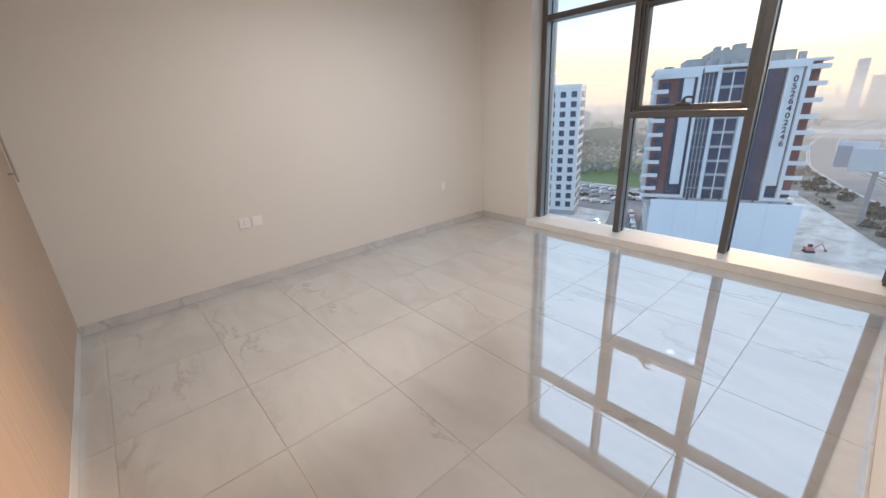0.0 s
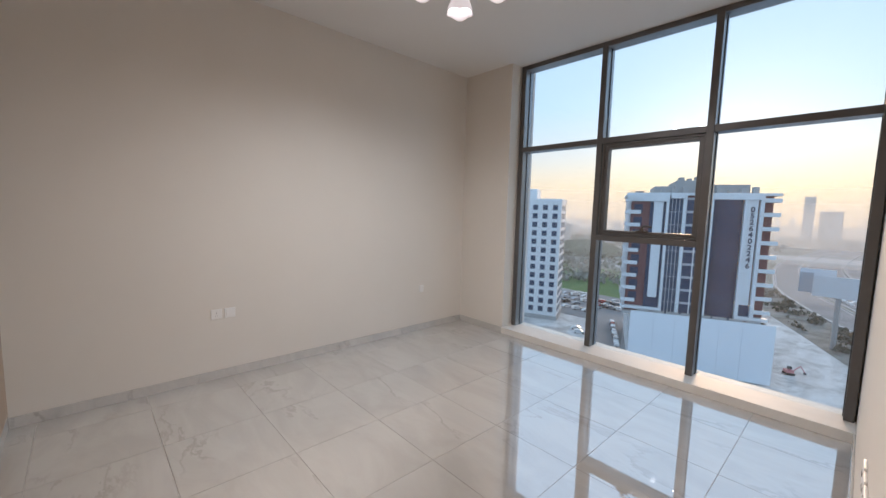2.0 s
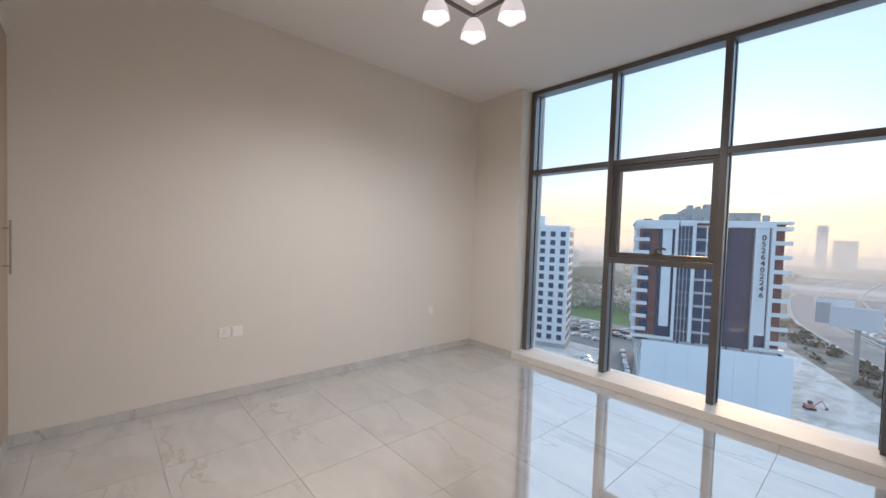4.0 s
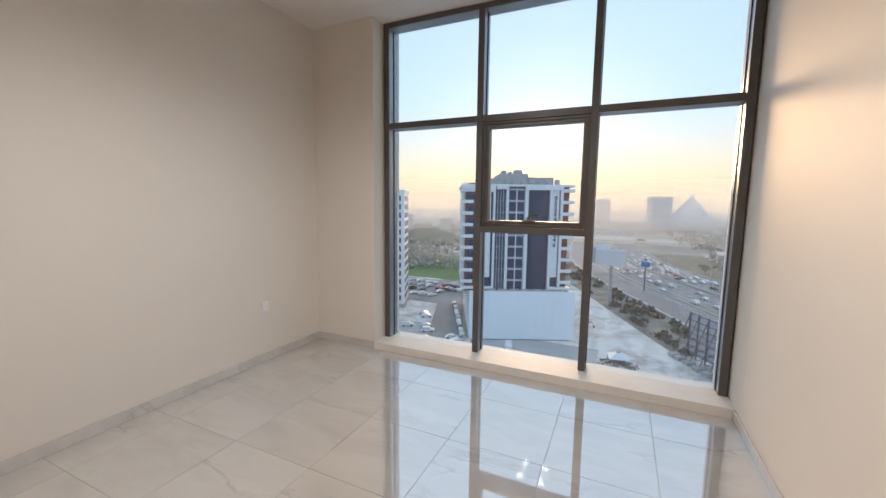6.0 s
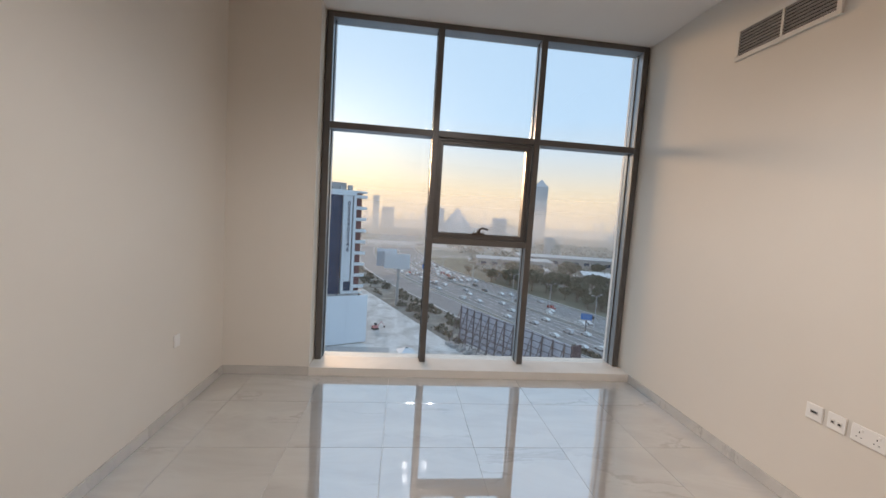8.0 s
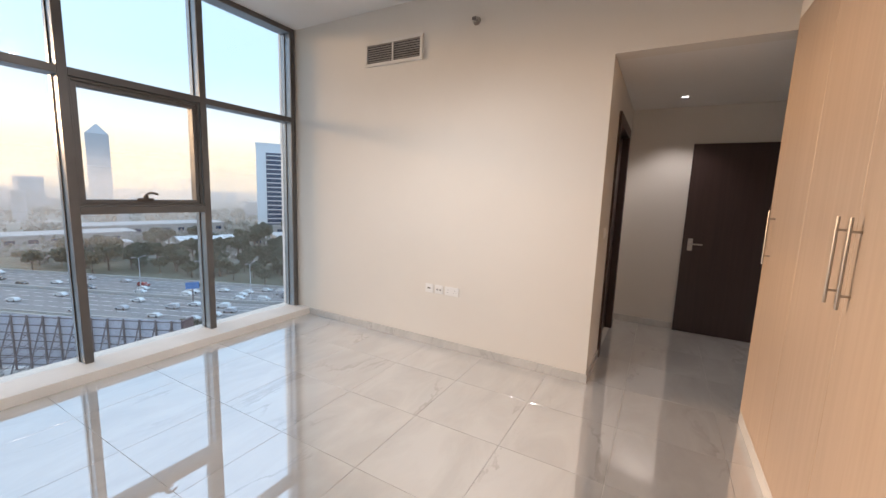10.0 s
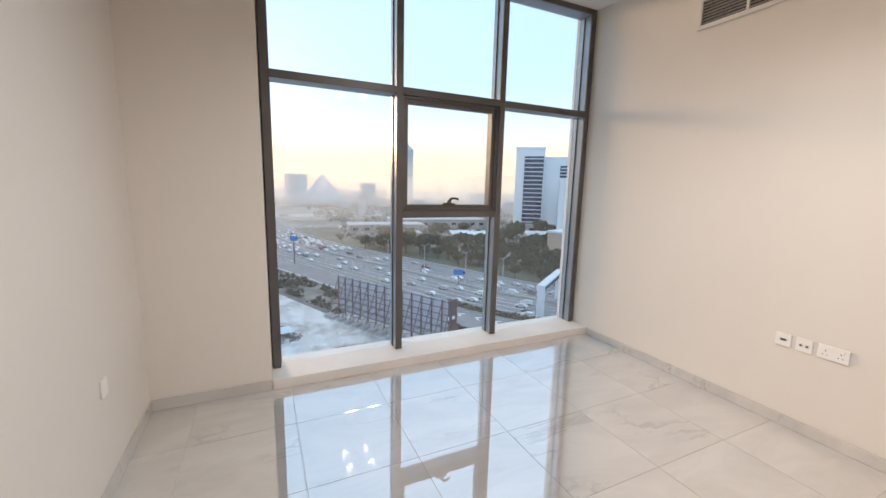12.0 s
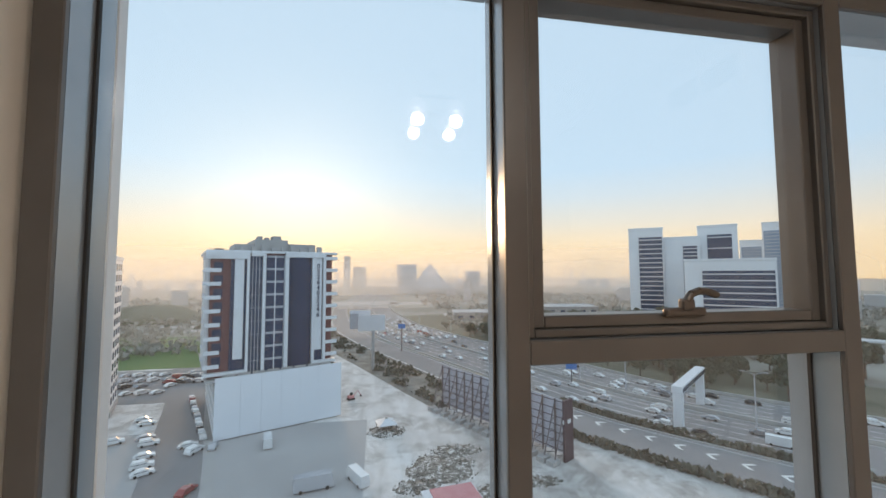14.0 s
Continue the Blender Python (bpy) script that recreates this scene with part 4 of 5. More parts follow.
def far_box(az_l, az_r, top_el, dist, mat, name="distant_building", label="hazy distant building on the skyline", crown=None):
    xa, ya = at_az(az_l, dist)
    xb, yb = at_az(az_r, dist)
    w = math.hypot(xb - xa, yb - ya)
    top = 1.5 + dist * math.tan(radians(top_el))
    ob = thing(name, pose(xa, ya, G, 0, 0, math.degrees(math.atan2(yb - ya, xb - xa))), label, "building")
    part("wall", box(0, w, 0, w, 0, top - G), mat, ob)
    if crown:
        bmc = bmesh.new()
        bmesh.ops.create_cone(bmc, cap_ends=True, segments=4, radius1=w * 0.7, radius2=0.3, depth=crown, matrix=Matrix.Translation((w / 2, w / 2, top - G + crown / 2)) @ pose(0, 0, 0, 0, 0, 45))
        part("roof", bmc, mat, ob)
    return ob


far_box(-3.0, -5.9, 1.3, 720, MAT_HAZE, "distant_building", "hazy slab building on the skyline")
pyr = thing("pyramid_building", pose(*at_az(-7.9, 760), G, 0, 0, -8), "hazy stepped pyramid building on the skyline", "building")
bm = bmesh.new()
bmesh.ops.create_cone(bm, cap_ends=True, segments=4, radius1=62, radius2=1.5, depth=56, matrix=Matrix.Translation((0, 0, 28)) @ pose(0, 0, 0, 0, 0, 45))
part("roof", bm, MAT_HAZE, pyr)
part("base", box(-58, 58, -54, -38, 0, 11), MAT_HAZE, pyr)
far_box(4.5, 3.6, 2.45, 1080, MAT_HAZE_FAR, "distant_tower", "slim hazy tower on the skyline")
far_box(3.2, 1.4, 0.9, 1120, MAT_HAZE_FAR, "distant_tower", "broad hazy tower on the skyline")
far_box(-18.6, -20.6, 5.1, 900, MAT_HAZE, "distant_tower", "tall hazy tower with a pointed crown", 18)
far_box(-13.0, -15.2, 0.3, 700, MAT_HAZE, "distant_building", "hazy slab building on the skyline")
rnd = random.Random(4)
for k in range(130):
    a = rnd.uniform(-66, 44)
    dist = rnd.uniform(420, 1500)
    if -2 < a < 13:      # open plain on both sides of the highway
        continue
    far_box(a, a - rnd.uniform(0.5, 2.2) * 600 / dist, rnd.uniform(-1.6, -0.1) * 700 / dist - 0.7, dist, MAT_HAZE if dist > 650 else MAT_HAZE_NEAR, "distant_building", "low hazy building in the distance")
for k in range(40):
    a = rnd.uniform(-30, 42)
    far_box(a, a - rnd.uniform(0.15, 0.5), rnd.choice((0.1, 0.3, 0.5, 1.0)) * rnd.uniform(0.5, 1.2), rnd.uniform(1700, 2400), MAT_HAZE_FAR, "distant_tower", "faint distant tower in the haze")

# translucent sheets added to stand for haze; they scatter the low sun's light
def veil(dist, az_l, az_r, top_el, thick):
    m = bpy.data.materials.new("haze_sheet")
    m.use_nodes = True
    n, l = m.node_tree.nodes, m.node_tree.links
    n.remove(n["Principled BSDF"])
    clear, diffuser, both, tc, sep, up, across, mul = (n.new("ShaderNode" + k) for k in ("BsdfTransparent", "BsdfTranslucent", "MixShader", "TexCoord", "SeparateXYZ", "ValToRGB", "ValToRGB", "Math"))
    diffuser.inputs["Color"].default_value = (0.98, 0.92, 0.88, 1)
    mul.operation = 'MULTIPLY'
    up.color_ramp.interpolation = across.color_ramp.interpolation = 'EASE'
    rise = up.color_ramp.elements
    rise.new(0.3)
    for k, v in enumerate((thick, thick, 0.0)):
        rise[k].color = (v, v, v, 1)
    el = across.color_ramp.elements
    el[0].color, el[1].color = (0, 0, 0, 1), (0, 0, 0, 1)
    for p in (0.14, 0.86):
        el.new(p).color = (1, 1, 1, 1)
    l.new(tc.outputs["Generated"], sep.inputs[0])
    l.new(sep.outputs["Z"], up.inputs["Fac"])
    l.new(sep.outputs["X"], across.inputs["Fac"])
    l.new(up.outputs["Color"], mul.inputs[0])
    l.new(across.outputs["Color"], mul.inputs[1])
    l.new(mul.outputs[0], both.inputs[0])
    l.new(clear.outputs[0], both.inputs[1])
    l.new(diffuser.outputs[0], both.inputs[2])
    l.new(both.outputs[0], n["Material Output"].inputs["Surface"])
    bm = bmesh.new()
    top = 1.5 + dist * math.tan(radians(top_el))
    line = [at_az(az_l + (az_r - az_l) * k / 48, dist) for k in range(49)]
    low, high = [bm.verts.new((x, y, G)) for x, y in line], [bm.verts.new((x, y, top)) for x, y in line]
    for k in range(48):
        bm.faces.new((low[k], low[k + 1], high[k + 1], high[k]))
    structure("backdrop", bm, m, "thin translucent sheet added as haze over the plain", "haze")


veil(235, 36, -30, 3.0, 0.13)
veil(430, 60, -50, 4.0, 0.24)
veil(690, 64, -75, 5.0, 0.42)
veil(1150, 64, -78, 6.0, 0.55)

# an emissive backdrop ring paints the warm horizon glow, far beyond everything
MAT_DAWN = bpy.data.materials.new("painted_horizon_glow")
MAT_DAWN.use_nodes = True
dn, dl = MAT_DAWN.node_tree.nodes, MAT_DAWN.node_tree.links
dn.remove(dn["Principled BSDF"])
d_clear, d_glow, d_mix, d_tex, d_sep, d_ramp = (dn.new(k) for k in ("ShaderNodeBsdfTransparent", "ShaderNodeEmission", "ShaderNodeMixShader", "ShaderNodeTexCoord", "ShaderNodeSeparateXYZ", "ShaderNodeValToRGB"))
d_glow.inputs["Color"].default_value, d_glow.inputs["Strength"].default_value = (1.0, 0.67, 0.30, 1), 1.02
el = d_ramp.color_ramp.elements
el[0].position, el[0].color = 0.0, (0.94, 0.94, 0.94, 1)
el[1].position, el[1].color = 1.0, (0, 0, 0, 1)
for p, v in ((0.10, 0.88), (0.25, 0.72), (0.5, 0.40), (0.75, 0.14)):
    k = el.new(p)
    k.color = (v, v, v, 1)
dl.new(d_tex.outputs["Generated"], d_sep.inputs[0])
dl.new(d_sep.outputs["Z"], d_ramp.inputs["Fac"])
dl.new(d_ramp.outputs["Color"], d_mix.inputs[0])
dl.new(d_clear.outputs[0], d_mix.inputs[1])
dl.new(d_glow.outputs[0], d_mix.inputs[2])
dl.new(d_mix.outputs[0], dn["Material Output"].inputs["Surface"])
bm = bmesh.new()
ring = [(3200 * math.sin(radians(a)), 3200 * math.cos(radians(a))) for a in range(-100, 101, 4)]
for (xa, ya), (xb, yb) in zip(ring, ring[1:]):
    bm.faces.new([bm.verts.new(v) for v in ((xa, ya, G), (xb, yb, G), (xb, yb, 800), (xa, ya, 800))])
structure("backdrop", bm, MAT_DAWN, "glowing backdrop ring painted as warm dawn haze", "backdrop")

# the far plain: pale yards, a low dome, many small trees and roofs
MAT_YARD = speckled("pale_dusty_yard", (0.50, 0.48, 0.45), (0.40, 0.385, 0.36), 0.04, 0.95)
for x, y, w, d, rz in ((118, 196, 44, 26, -22), (150, 236, 60, 30, -28), (96, 262, 40, 22, -14), (60, 330, 70, 36, -8), (190, 196, 50, 30, -38), (-190, 268, 90, 16, 6), (-150, 300, 70, 14, -4), (-260, 330, 150, 26, 3), (-190, 470, 220, 60, 2), (20, 470, 120, 40, 0)):
    m = pose(x, y, G, 0, 0, rz)
    tagged(part("yard", box(0, w, 0, d, -0.4, 0.09), MAT_YARD, at=m), "pale dusty yard on the plain", "yard", kind="structure")
dome = lathe([(0.01, 13.0), (9, 12.6), (18, 11.3), (26, 8.8), (32, 5.4), (36, 0.0)][::-1], 40)
tagged(part("low_dome", dome, MAT_VERGE, smooth=True, at=pose(*at_az(27.0, 395), G)), "low grey-green dome on the plain", "building")
# leaf colour paled and greyed to stand for haze
MAT_FARLEAF = speckled("haze_tint_leaves", (0.24, 0.235, 0.20), (0.33, 0.315, 0.28), 0.05, 0.95)
r = random.Random(31)
bm = bmesh.new()
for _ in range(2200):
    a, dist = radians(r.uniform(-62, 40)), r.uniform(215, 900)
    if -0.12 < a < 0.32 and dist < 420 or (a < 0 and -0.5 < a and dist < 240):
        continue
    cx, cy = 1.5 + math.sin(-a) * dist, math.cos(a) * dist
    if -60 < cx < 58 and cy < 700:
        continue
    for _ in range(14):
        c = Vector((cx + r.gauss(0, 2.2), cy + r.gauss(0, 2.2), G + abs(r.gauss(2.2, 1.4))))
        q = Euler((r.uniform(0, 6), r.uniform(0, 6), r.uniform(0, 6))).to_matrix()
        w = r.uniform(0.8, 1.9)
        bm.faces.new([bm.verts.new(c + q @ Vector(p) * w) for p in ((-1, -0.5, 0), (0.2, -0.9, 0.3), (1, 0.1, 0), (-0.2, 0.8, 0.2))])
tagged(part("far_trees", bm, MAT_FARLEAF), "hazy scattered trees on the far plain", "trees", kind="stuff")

# low roofs beyond the highway; the farther ones get haze as a roof colour
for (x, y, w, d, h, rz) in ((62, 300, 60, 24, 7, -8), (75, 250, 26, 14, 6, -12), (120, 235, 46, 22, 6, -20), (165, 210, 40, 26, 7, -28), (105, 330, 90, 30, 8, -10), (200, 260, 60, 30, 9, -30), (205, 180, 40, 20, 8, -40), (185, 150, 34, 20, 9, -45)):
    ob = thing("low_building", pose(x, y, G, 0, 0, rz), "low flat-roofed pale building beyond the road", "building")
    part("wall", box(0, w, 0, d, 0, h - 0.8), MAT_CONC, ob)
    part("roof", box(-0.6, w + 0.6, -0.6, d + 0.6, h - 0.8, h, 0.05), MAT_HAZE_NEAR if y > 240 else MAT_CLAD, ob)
    for i in range(int(w / 9)):
        part("window", box(3 + i * 9, 7 + i * 9, -0.08, 0.1, h * 0.3, h * 0.62), MAT_DARKGLASS, ob)


hall = thing("columned_building", pose(142, 148, G, 0, 0, 18), "low peach building with a row of columns", "building")
part("wall", box(0, 19, 1.2, 12, 0, 15, 0.1), MAT_PEACH, hall)
part("roof", box(-0.6, 19.6, -0.2, 12.4, 15, 16.2, 0.1), MAT_CLAD, hall)
for i in range(7):
    part("column", box(0.3 + i * 3.0, 1.0 + i * 3.0, 0.1, 0.9, 0, 15, 0.08), MAT_PEACH, hall)


# ---- trees and scrub ----
def leaf_clumps(n, rx, ry, rz, size, seed):
    """Many small bent leaf clumps in an uneven cloud."""
    r = random.Random(seed)
    bm = bmesh.new()
    lobes = [(r.uniform(-0.6, 0.6) * rx, r.uniform(-0.6, 0.6) * ry, r.uniform(-0.35, 0.5) * rz, r.uniform(0.35, 0.6)) for _ in range(7)]
    for _ in range(n):
        lx, ly, lz, lr = r.choice(lobes)
        d = Vector((r.gauss(0, 1), r.gauss(0, 1), r.gauss(0, 1))).normalized() * r.uniform(0.6, 1.0) * lr
        c = Vector((lx + d.x * rx, ly + d.y * ry, lz + d.z * rz))
        q = Euler((r.uniform(0, 6), r.uniform(0, 6), r.uniform(0, 6))).to_matrix()
        s = size * r.uniform(0.6, 1.3)
        v = [bm.verts.new(c + q @ Vector(p) * s) for p in ((-1, -0.5, 0), (0, -0.8, 0.3), (1, -0.3, 0), (0.6, 0.7, 0.25), (-0.6, 0.8, -0.1))]
        bm.faces.new(v[:4])
        bm.faces.new((v[0], v[3], v[4]))
    return bm


crowns = [link_mesh("crown", leaf_clumps(420, 3.2, 3.2, 2.6, 0.55, 10 + k), MAT_LEAF) for k in range(4)]
bmt = cyl((0, 0, 0), (0.1, 0, 3.2), 0.28, 0.18, 8)
for k in range(5):
    a = k * 1.3
    add_cyl(bmt, (0.1, 0, 2.6 + 0.2 * k), (1.7 * math.cos(a), 1.7 * math.sin(a), 4.6 + 0.3 * k), 0.11, 0.04, 6)
trunk_mesh = link_mesh("trunk", bmt, MAT_TRUNK)
kinds = []
for k in range(4):
    t0 = thing("tree", pose(120 + 7 * k, 175, G), "dark leafy roadside tree with an uneven crown", "tree", "roadside trees")
    part("trunk", trunk_mesh, None, t0)
    part("crown", crowns[k], None, t0, at=pose(0, 0, 5.2))
    kinds.append(t0)
rnd = random.Random(8)


def plant(x, y, s):
    c = copy_thing(rnd.choice(kinds), pose(x, y, G, 0, 0, rnd.uniform(0, 360)))
    c.scale = (s, s, s * rnd.uniform(0.8, 1.1))


for k in range(150):
    i = rnd.randint(8, 52)
    off = rnd.uniform(62, 110) if rnd.random() < 0.75 else rnd.uniform(110, 170)
    p = NEAR[i] + side(NEAR, i) * off
    plant(p.x, p.y, rnd.uniform(0.7, 1.5))
for k in range(36):
    plant(rnd.uniform(110, 260), rnd.uniform(120, 240), rnd.uniform(1.0, 1.9))
for k in range(9):
    plant(147 + k * 3, 110 + rnd.uniform(0, 8), rnd.uniform(1.3, 1.9))
for k in range(26):
    plant(rnd.uniform(-230, -70), rnd.uniform(262, 330), rnd.uniform(0.5, 0.9))
# scrub between the sand and the road, and on the verge
for seed, i0, i1, o0, o1, n in ((1, 28, 58, -16, -2, 700), (2, 8, 24, 14.8, 16.2, 120), (3, 10, 26, -3, -1.2, 160)):
    r = random.Random(seed)
    bm = bmesh.new()
    for _ in range(n * 6):
        t = r.uniform(i0, i1)
        i = int(t)
        base = NEAR[i].lerp(NEAR[i + 1], t - i) + side(NEAR, i) * r.uniform(o0, o1)
        if noise.noise((base.x * 0.16, base.y * 0.16, seed)) < 0.08 and seed == 1:
            continue
        c = Vector((base.x, base.y, G + r.uniform(0.0, 1.5)))
        q = Euler((r.uniform(0, 6), r.uniform(0, 6), r.uniform(0, 6))).to_matrix()
        s = r.uniform(0.35, 0.95)
        bm.faces.new([bm.verts.new(c + q @ Vector(p) * s) for p in ((-1, -0.5, 0), (0.2, -0.9, 0.3), (1, 0.1, 0), (-0.2, 0.8, 0.2))])
    tagged(part("scrub", bm, MAT_SCRUB), "dry dusty scrub along the highway", "scrub", kind="stuff")

# rubble heaps on the sand
MAT_RUBBLE = material("sandy_rubble", (0.3, 0.27, 0.24), 0.95)
rn, rl, rb = nodes_of(MAT_RUBBLE)
rv = coords(MAT_RUBBLE)
rl.new(ramp(MAT_RUBBLE, noise_tex(MAT_RUBBLE, rv, 0.9, 8, 0.75, 0.6), [(0.40, (0.07, 0.065, 0.055)), (0.52, (0.26, 0.24, 0.21)), (0.60, (0.72, 0.69, 0.665))]), rb.inputs["Base Color"])
bump(MAT_RUBBLE, noise_tex(MAT_RUBBLE, rv, 1.6, 6), 0.8, 0.4)


def heap(x, y, rx, ry, h, seed):
    """A low uneven mound with lumps strewn over it."""
    r = random.Random(seed)
    bm = bmesh.new()
    n, rings = 30, 7
    rows = []
    for k in range(rings + 1):
        f = k / rings
        row = []
        for i in range(n):
            a = 2 * math.pi * i / n
            edge = 1 + 0.35 * noise.noise((math.cos(a) * 1.7 + seed * 5, math.sin(a) * 1.7, 0))
            px, py = rx * f * edge * math.cos(a), ry * f * edge * math.sin(a)
            z = h * (1 - f) ** 0.8 * (0.45 + 0.9 * abs(noise.noise((px * 0.55, py * 0.55, seed)))) if k < rings else -0.05
            row.append(bm.verts.new((x + px, y + py, G + z + (0.02 if k < rings else 0))))
        rows.append(row)
    for a, b in zip(rows, rows[1:]):
        for i in range(n):
            bm.faces.new((a[i], b[i], b[(i + 1) % n], a[(i + 1) % n]))
    for _ in range(170):
        a, d = r.uniform(0, 6.283), math.sqrt(r.random()) * 1.1
        c = Vector((x + rx * d * math.cos(a), y + ry * d * math.sin(a), G + h * max(0, 1 - d) * 0.6))
        w = r.uniform(0.12, 0.5)
        m = Matrix.Translation(c) @ Euler((r.uniform(0, 6), r.uniform(0, 6), r.uniform(0, 6))).to_matrix().to_4x4() @ Matrix.Diagonal((w, w * 0.7, w * 0.5, 1))
        bmesh.ops.create_cube(bm, size=1.0, matrix=m)
    tagged(part("rubble_heap", bm, MAT_RUBBLE), "low uneven heap of dark rubble on the sand", "rubble", kind="stuff")


heap(14.5, 76, 6.5, 6.0, 0.9, 1)
heap(9.0, 70, 4.0, 2.5, 0.7, 2)
heap(22.5, 66, 4.2, 2.8, 0.8, 3)
heap(18.5, 82.5, 5.0, 3.0, 0.8, 6)
heap(31.5, 68, 3.4, 1.8, 0.6, 7)
heap(4.2, 95.5, 4.2, 3.4, 1.4, 4)
tentm = thing("shelter", pose(4.2, 96, G, 0, 0, 12), "small white canvas shelter among rubble", "shelter")
bm = bmesh.new()
bmesh.ops.create_cone(bm, cap_ends=False, segments=4, radius1=3.2, radius2=0.6, depth=1.1, matrix=Matrix.Translation((0, 0, 2.4)) @ pose(0, 0, 0, 0, 0, 45))
part("canopy", bm, MAT_CLAD, tentm)
for sx in (-2, 2):
    for sy in (-2, 2):
        part("post", cyl((sx, sy, 0), (sx, sy, 1.9), 0.07, n=6), MAT_STEEL, tentm)


# ---- site huts below the window ----
MAT_PINK = speckled("faded_red_roofing", (0.52, 0.20, 0.22), (0.60, 0.28, 0.29), 0.6, 0.7)
MAT_BRICKRED = speckled("red_brown_boards", (0.22, 0.075, 0.07), (0.17, 0.06, 0.055), 0.8, 0.8)
hut = thing("site_hut", pose(9.6, 57.0, G, 0, 0, 8), "small site hut with a faded red roof", "hut")
part("wall", box(0.4, 8.4, 0.4, 6.0, 0, 2.7), MAT_BRICKRED, hut)
part("roof", box(0, 8.8, 0, 6.4, 2.7, 2.95, 0.04), MAT_CLAD, hut, "white roof edge")
part("roof_sheet", box(1.4, 8.6, 0.5, 6.2, 2.95, 3.08, 0.03), MAT_PINK, hut, "faded red roof sheet")
for i in range(6):
    part("window", box(1.0 + i * 1.25, 1.6 + i * 1.25, 0.34, 0.42, 1.0, 2.1), MAT_CLAD, hut)
for x, y, w, d, rz in ((-5.0, 55.2, 13.5, 2.6, 12), (-8.0, 50.5, 17, 3.2, 12)):
    shed = thing("site_shed", pose(x, y, G, 0, 0, rz), "long low site shed with a white roof", "hut")
    part("wall", box(0.2, w - 0.2, 0.2, d - 0.2, 0, 2.3), MAT_BRICKRED, shed)
    part("roof", box(0, w, 0, d, 2.3, 2.5, 0.03), MAT_CLAD, shed)
box_ob = thing("site_container", pose(-2.0, 58.6, G, 0, 0, 12), "small grey storage container", "container")
part("body", box(0, 3.0, 0, 2.4, 0, 2.4, 0.05), MAT_GREYPAINT, box_ob)
part("door", box(0.1, 1.4, -0.05, 0.0, 0.1, 2.3), MAT_CONC, box_ob)

# ---- small excavator ----
exc = thing("excavator", pose(-5.6, 121, G, 0, 0, 30) @ Matrix.Scale(0.62, 4), "small red excavator on the sand", "excavator")
for y in (-1.3, 0.7):
    part("track", box(-1.7, 1.7, y, y + 0.6, 0, 0.8, 0.2, 2), MAT_TYRE, exc)
part("body", box(-1.5, 1.2, -1.2, 1.2, 0.9, 2.0, 0.1), MAT_PINK, exc)
part("cab", box(-0.2, 1.1, 0.1, 1.2, 2.0, 3.1, 0.1), MAT_CARGLASS, exc)
bm = cyl((1.0, -0.4, 1.6), (3.4, -0.4, 3.9), 0.22, 0.18, 8)
add_cyl(bm, (3.4, -0.4, 3.9), (5.0, -0.4, 1.4), 0.17, 0.13, 8)
part("arm", bm, MAT_PINK, exc)
part("bucket", box(4.6, 5.4, -0.8, 0.0, 0.7, 1.5, 0.1), MAT_STEEL, exc)

# ---- street lamps along the highway ----
lamp0 = thing("street_lamp", pose(92, 81, G, 0, 0, -40), "tall grey street lamp with two arms", "street lamp", "street lamps")
part("pole", cyl((0, 0, 0), (0, 0, 13), 0.16, 0.09, 8), MAT_GREYPAINT, lamp0)
bm = cyl((0, 0, 12.9), (1.9, 0, 13.5), 0.07, 0.05, 6)
add_cyl(bm, (0, 0, 12.9), (-1.9, 0, 13.5), 0.07, 0.05, 6)
part("arm", bm, MAT_GREYPAINT, lamp0)
for sx in (-1, 1):
    part("head", box(sx * 2.3 - 0.45, sx * 2.3 + 0.45, -0.16, 0.16, 13.42, 13.6, 0.03), MAT_GREYPAINT, lamp0)
for i in (6, 22, 27, 32, 37, 43, 49):
    p = NEAR[i] + side(NEAR, i) * 38
    copy_thing(lamp0, pose(p.x, p.y, G, 0, 0, math.degrees(math.atan2(side(NEAR, i).y, side(NEAR, i).x))))

# ---- vehicles ----
def paint(name, c):
    m = material(name, c, 0.25, 0.1)
    m.node_tree.nodes["Principled BSDF"].inputs["Coat Weight"].default_value = 0.6
    return m


P_WHITE, P_GREY, P_DARK, P_RED, P_SILVER = paint("white_car_paint", (0.75, 0.75, 0.75)), paint("grey_car_paint", (0.22, 0.23, 0.25)), paint("dark_car_paint", (0.03, 0.03, 0.035)), paint("red_car_paint", (0.28, 0.03, 0.03)), paint("silver_car_paint", (0.5, 0.5, 0.52))
wheel_mesh = link_mesh("wheel", cyl((0, -0.11, 0), (0, 0.11, 0), 0.33, n=12), MAT_TYRE)


def side_profile(points, half, mat, inset=0.0):
    """A car-like body: a side outline drawn across the car's width, narrower towards the top."""
    bm = bmesh.new()
    top = max(z for _, z in points)
    rows = []
    for s in (-1, 1):
        rows.append([bm.verts.new((x, s * (half - inset * max(0, (z - 0.75)) / max(0.01, top - 0.75)), z)) for x, z in points])
    n = len(points)
    for i in range(n):
        j = (i + 1) % n
        bm.faces.new((rows[0][i], rows[0][j], rows[1][j], rows[1][i]))
    bm.faces.new(rows[0][::-1])
    bm.faces.new(rows[1])
    bmesh.ops.recalc_face_normals(bm, faces=bm.faces)
    return bm


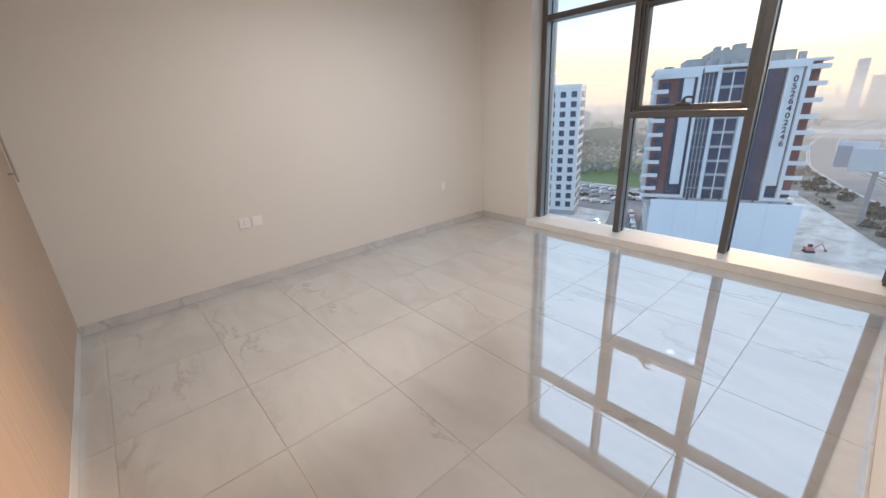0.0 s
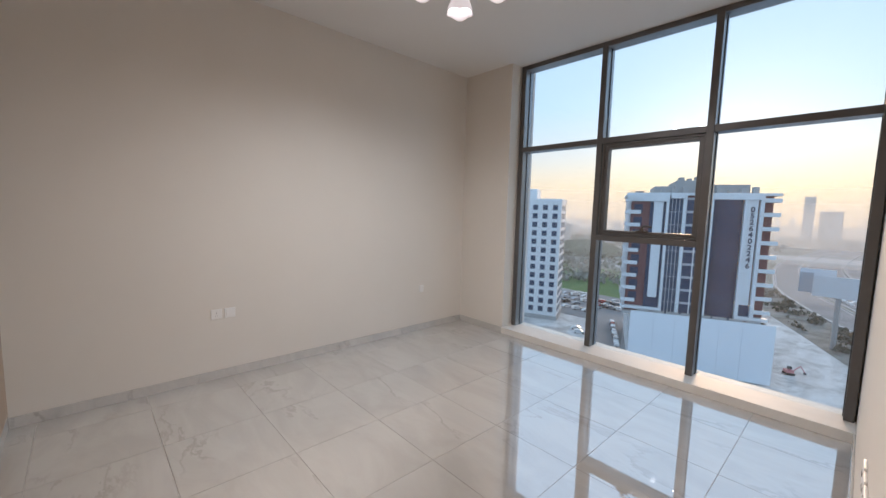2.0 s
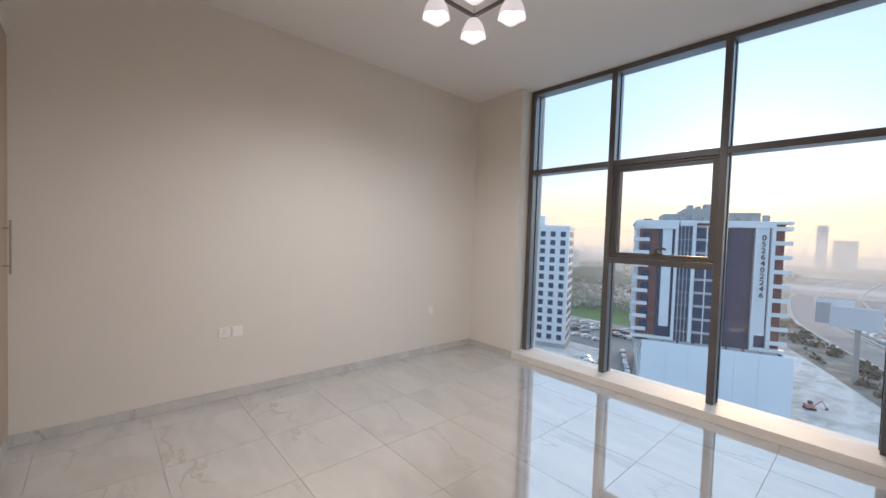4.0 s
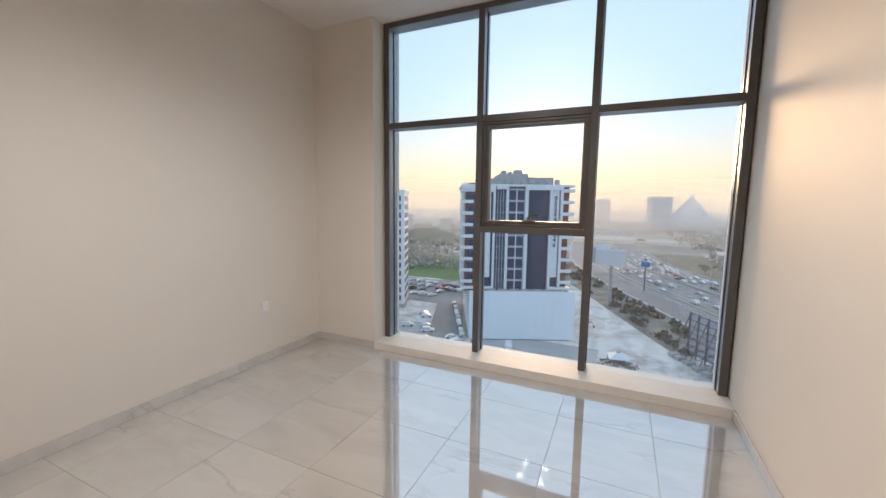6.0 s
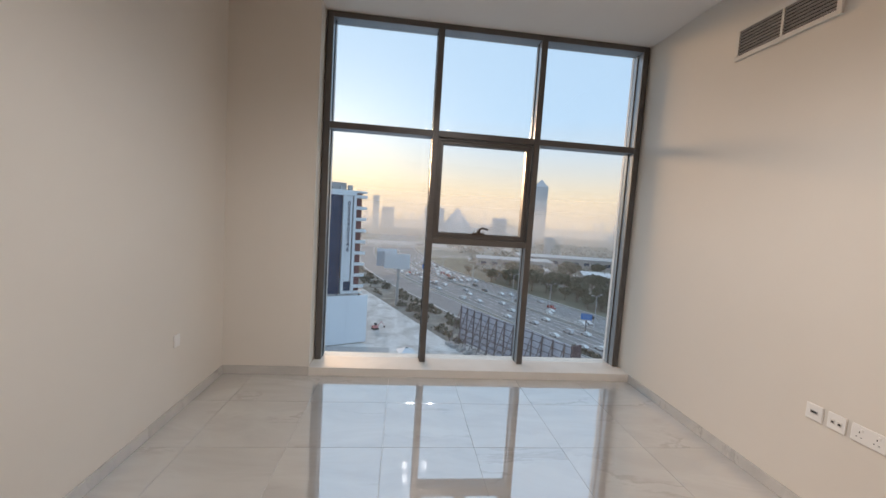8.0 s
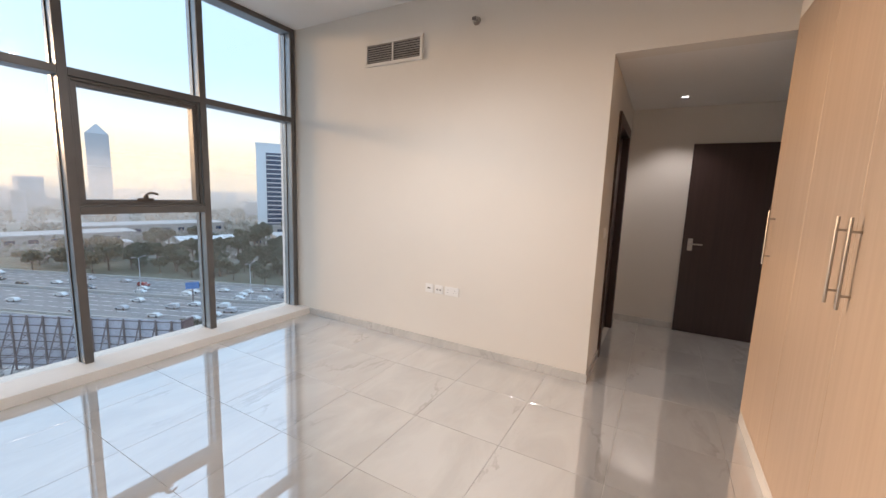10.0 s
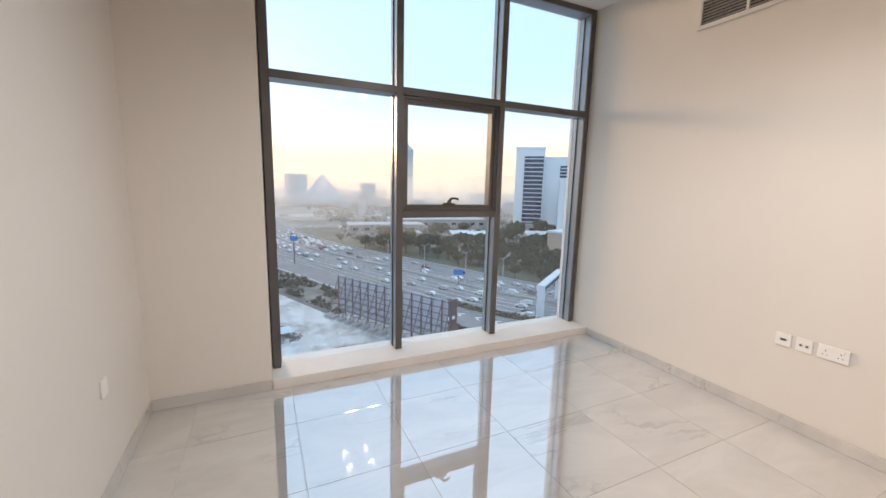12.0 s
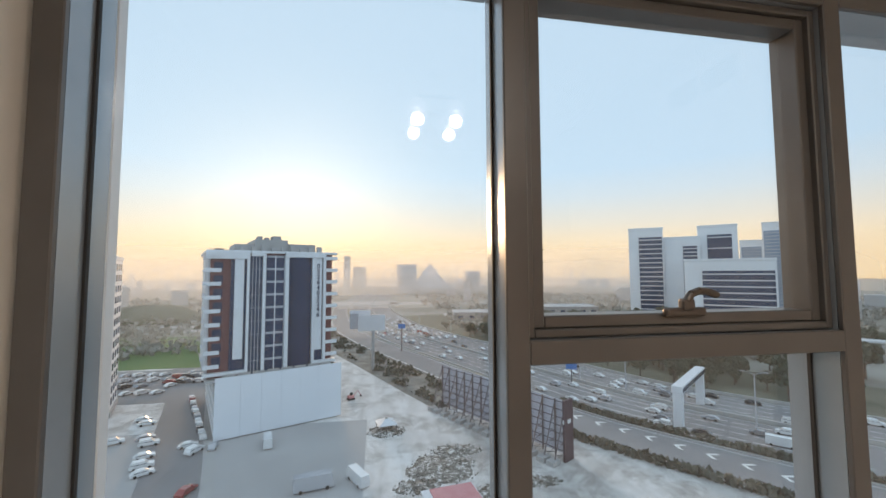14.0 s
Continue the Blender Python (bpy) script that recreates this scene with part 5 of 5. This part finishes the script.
def vehicle(name, label, body, glass, half, wheels, mat, at):
    ob = thing(name, at, label, "car" if name != "minibus" else "minibus", "vehicles")
    part("body", side_profile(body, half, mat, 0.12), mat, ob)
    part("windows", side_profile(glass, half + 0.012, MAT_CARGLASS, 0.13), MAT_CARGLASS, ob, "dark tinted windows")
    for x in wheels:
        for s in (-1, 1):
            part("wheel", wheel_mesh, None, ob, at=pose(x, s * (half - 0.1), 0.33))
    return ob


CAR_B = [(-2.2, 0.3), (-2.25, 0.75), (-1.75, 0.95), (-1.15, 1.4), (0.45, 1.42), (1.15, 0.95), (2.1, 0.8), (2.25, 0.5), (2.2, 0.3)]
CAR_G = [(-1.62, 0.98), (-1.12, 1.34), (0.42, 1.36), (1.02, 0.98)]
SUV_B = [(-2.3, 0.35), (-2.35, 0.9), (-2.2, 1.15), (-1.95, 1.78), (0.5, 1.8), (1.15, 1.15), (2.2, 1.02), (2.35, 0.6), (2.3, 0.35)]
SUV_G = [(-2.1, 1.18), (-1.88, 1.68), (0.45, 1.7), (1.0, 1.18)]
BUS_B = [(-3.4, 0.35), (-3.45, 1.2), (-3.35, 2.6), (2.9, 2.62), (3.35, 1.4), (3.45, 0.9), (3.4, 0.35)]
BUS_G = [(-3.2, 1.35), (-3.15, 2.25), (2.85, 2.27), (3.22, 1.4)]
protos = []
for mat, word in ((P_WHITE, "white"), (P_WHITE, "white"), (P_SILVER, "silver"), (P_WHITE, "white"), (P_GREY, "grey"), (P_DARK, "black"), (P_RED, "dark red")):
    protos.append((vehicle("car", word + " saloon car on the asphalt", CAR_B, CAR_G, 0.88, (-1.35, 1.35), mat, pose(-50 - 3 * len(protos), 150, G + 0.03)),
                   vehicle("car", word + " sport utility car on the asphalt", SUV_B, SUV_G, 0.93, (-1.4, 1.4), mat, pose(-50 - 3 * len(protos), 156, G + 0.03))))
bus = vehicle("minibus", "white minibus parked on the dusty lot", BUS_B, BUS_G, 1.05, (-2.2, 2.2), P_WHITE, pose(-1.5, 73.5, G + 0.02, 0, 0, 118))
bus.scale = (0.85, 0.85, 0.85)
vehicle("minibus", "beige minibus parked on the dusty lot", BUS_B, BUS_G, 1.05, (-2.2, 2.2), P_SILVER, pose(-9.0, 72.6, G + 0.02, 0, 0, 12))
copy_thing(bus, pose(-21.7, 92.4, G + 0.02, 0, 0, 105)).scale = (0.75, 0.9, 0.85)
rnd = random.Random(21)


def car_at(x, y, rz, z=G + 0.05):
    pair = rnd.choices(protos, (4, 4, 3, 4, 2, 2, 0.5))[0]
    c = copy_thing(pair[rnd.random() < 0.4], pose(x, y, z, 0, 0, rz))
    c.scale = (0.86, 0.86, 0.86)
    return c


# parked in the lot and along the street
for x, y in ((-57, 113), (-54.6, 110), (-50, 100.5), (-47.5, 97), (-45, 90.5), (-43, 86), (-41.4, 83.0), (-55.6, 99)):
    car_at(x, y, 28 + rnd.uniform(-6, 6), G + 0.03)
for k in range(13):
    p = Vector((-37.5, 99.0)).lerp(Vector((-53, 130)), k / 12)
    car_at(p.x, p.y, 117 + rnd.uniform(-5, 5), G + 0.03)
for x, y, rz in ((-30.4, 75, 75), (-33, 93, 100), (-36, 91.5, 70), (-38.5, 94.5, 20)):
    car_at(x, y, rz)
for row in range(4):
    for k in range(13):
        if rnd.random() < 0.85:
            car_at(-66 - k * 4.6 + rnd.uniform(-0.5, 0.5), 138 + row * 8.0, 60 + rnd.uniform(-6, 6), G + 0.04)
# moving on the highway
for off, flip in ((19.8, 0), (24, 0), (28, 0), (32, 0), (41.5, 1), (45.5, 1), (49.5, 1), (53.5, 1)):
    t = rnd.uniform(2, 5)
    while t < 62:
        i = int(t)
        p = NEAR[i].lerp(NEAR[i + 1], t - i)
        s = side(NEAR, i)
        q = p + s * off
        car_at(q.x, q.y, math.degrees(math.atan2(s.x, -s.y)) + (180 if flip else 0), G + 0.07)
        t += rnd.uniform(2.0, 8.0) if t < 45 else rnd.uniform(0.8, 2.2)
van = vehicle("minibus", "white van driving on the highway", BUS_B, BUS_G, 1.0, (-2.2, 2.2), P_WHITE, pose(88, 72, G + 0.07, 0, 0, -48))
van.scale = (0.78, 0.85, 0.8)

# ---- floor tiles, 600 mm square ----
floor = structure("floor", box(-0.2, LOBBY_X + 0.2, BACK - 0.85, 0.42, -0.2, -0.004), MAT_GROUT, "polished white marble tile floor with grey veins", "floor")
TS, GAP = 0.6, 0.001
tiles = {}
for ix in range(-4, 9):
    for iy in range(-8, 2):
        x0, x1 = max(2.07 + ix * TS, 0.0), min(2.07 + (ix + 1) * TS, LOBBY_X)
        y0, y1 = max(-0.51 + (iy - 1) * TS, BACK - 0.6), min(-0.51 + iy * TS, 0.0)
        if x1 - x0 < 0.02 or y1 - y0 < 0.02 or (x0 > W + 0.16 and y1 > OPEN_Y and y0 >= OPEN_Y):
            continue
        if x0 > W + 0.16:
            y1 = min(y1, OPEN_Y)
        if y1 - y0 < 0.02:
            continue
        key = (round(x1 - x0, 3), round(y1 - y0, 3))
        if key not in tiles:
            tiles[key] = link_mesh("tile", box(-key[0] / 2 + GAP, key[0] / 2 - GAP, -key[1] / 2 + GAP, key[1] / 2 - GAP, -0.009, 0.0, 0.0007), MAT_TILE)
        part("tile", tiles[key], None, floor, at=pose((x0 + x1) / 2, (y0 + y1) / 2, 0))
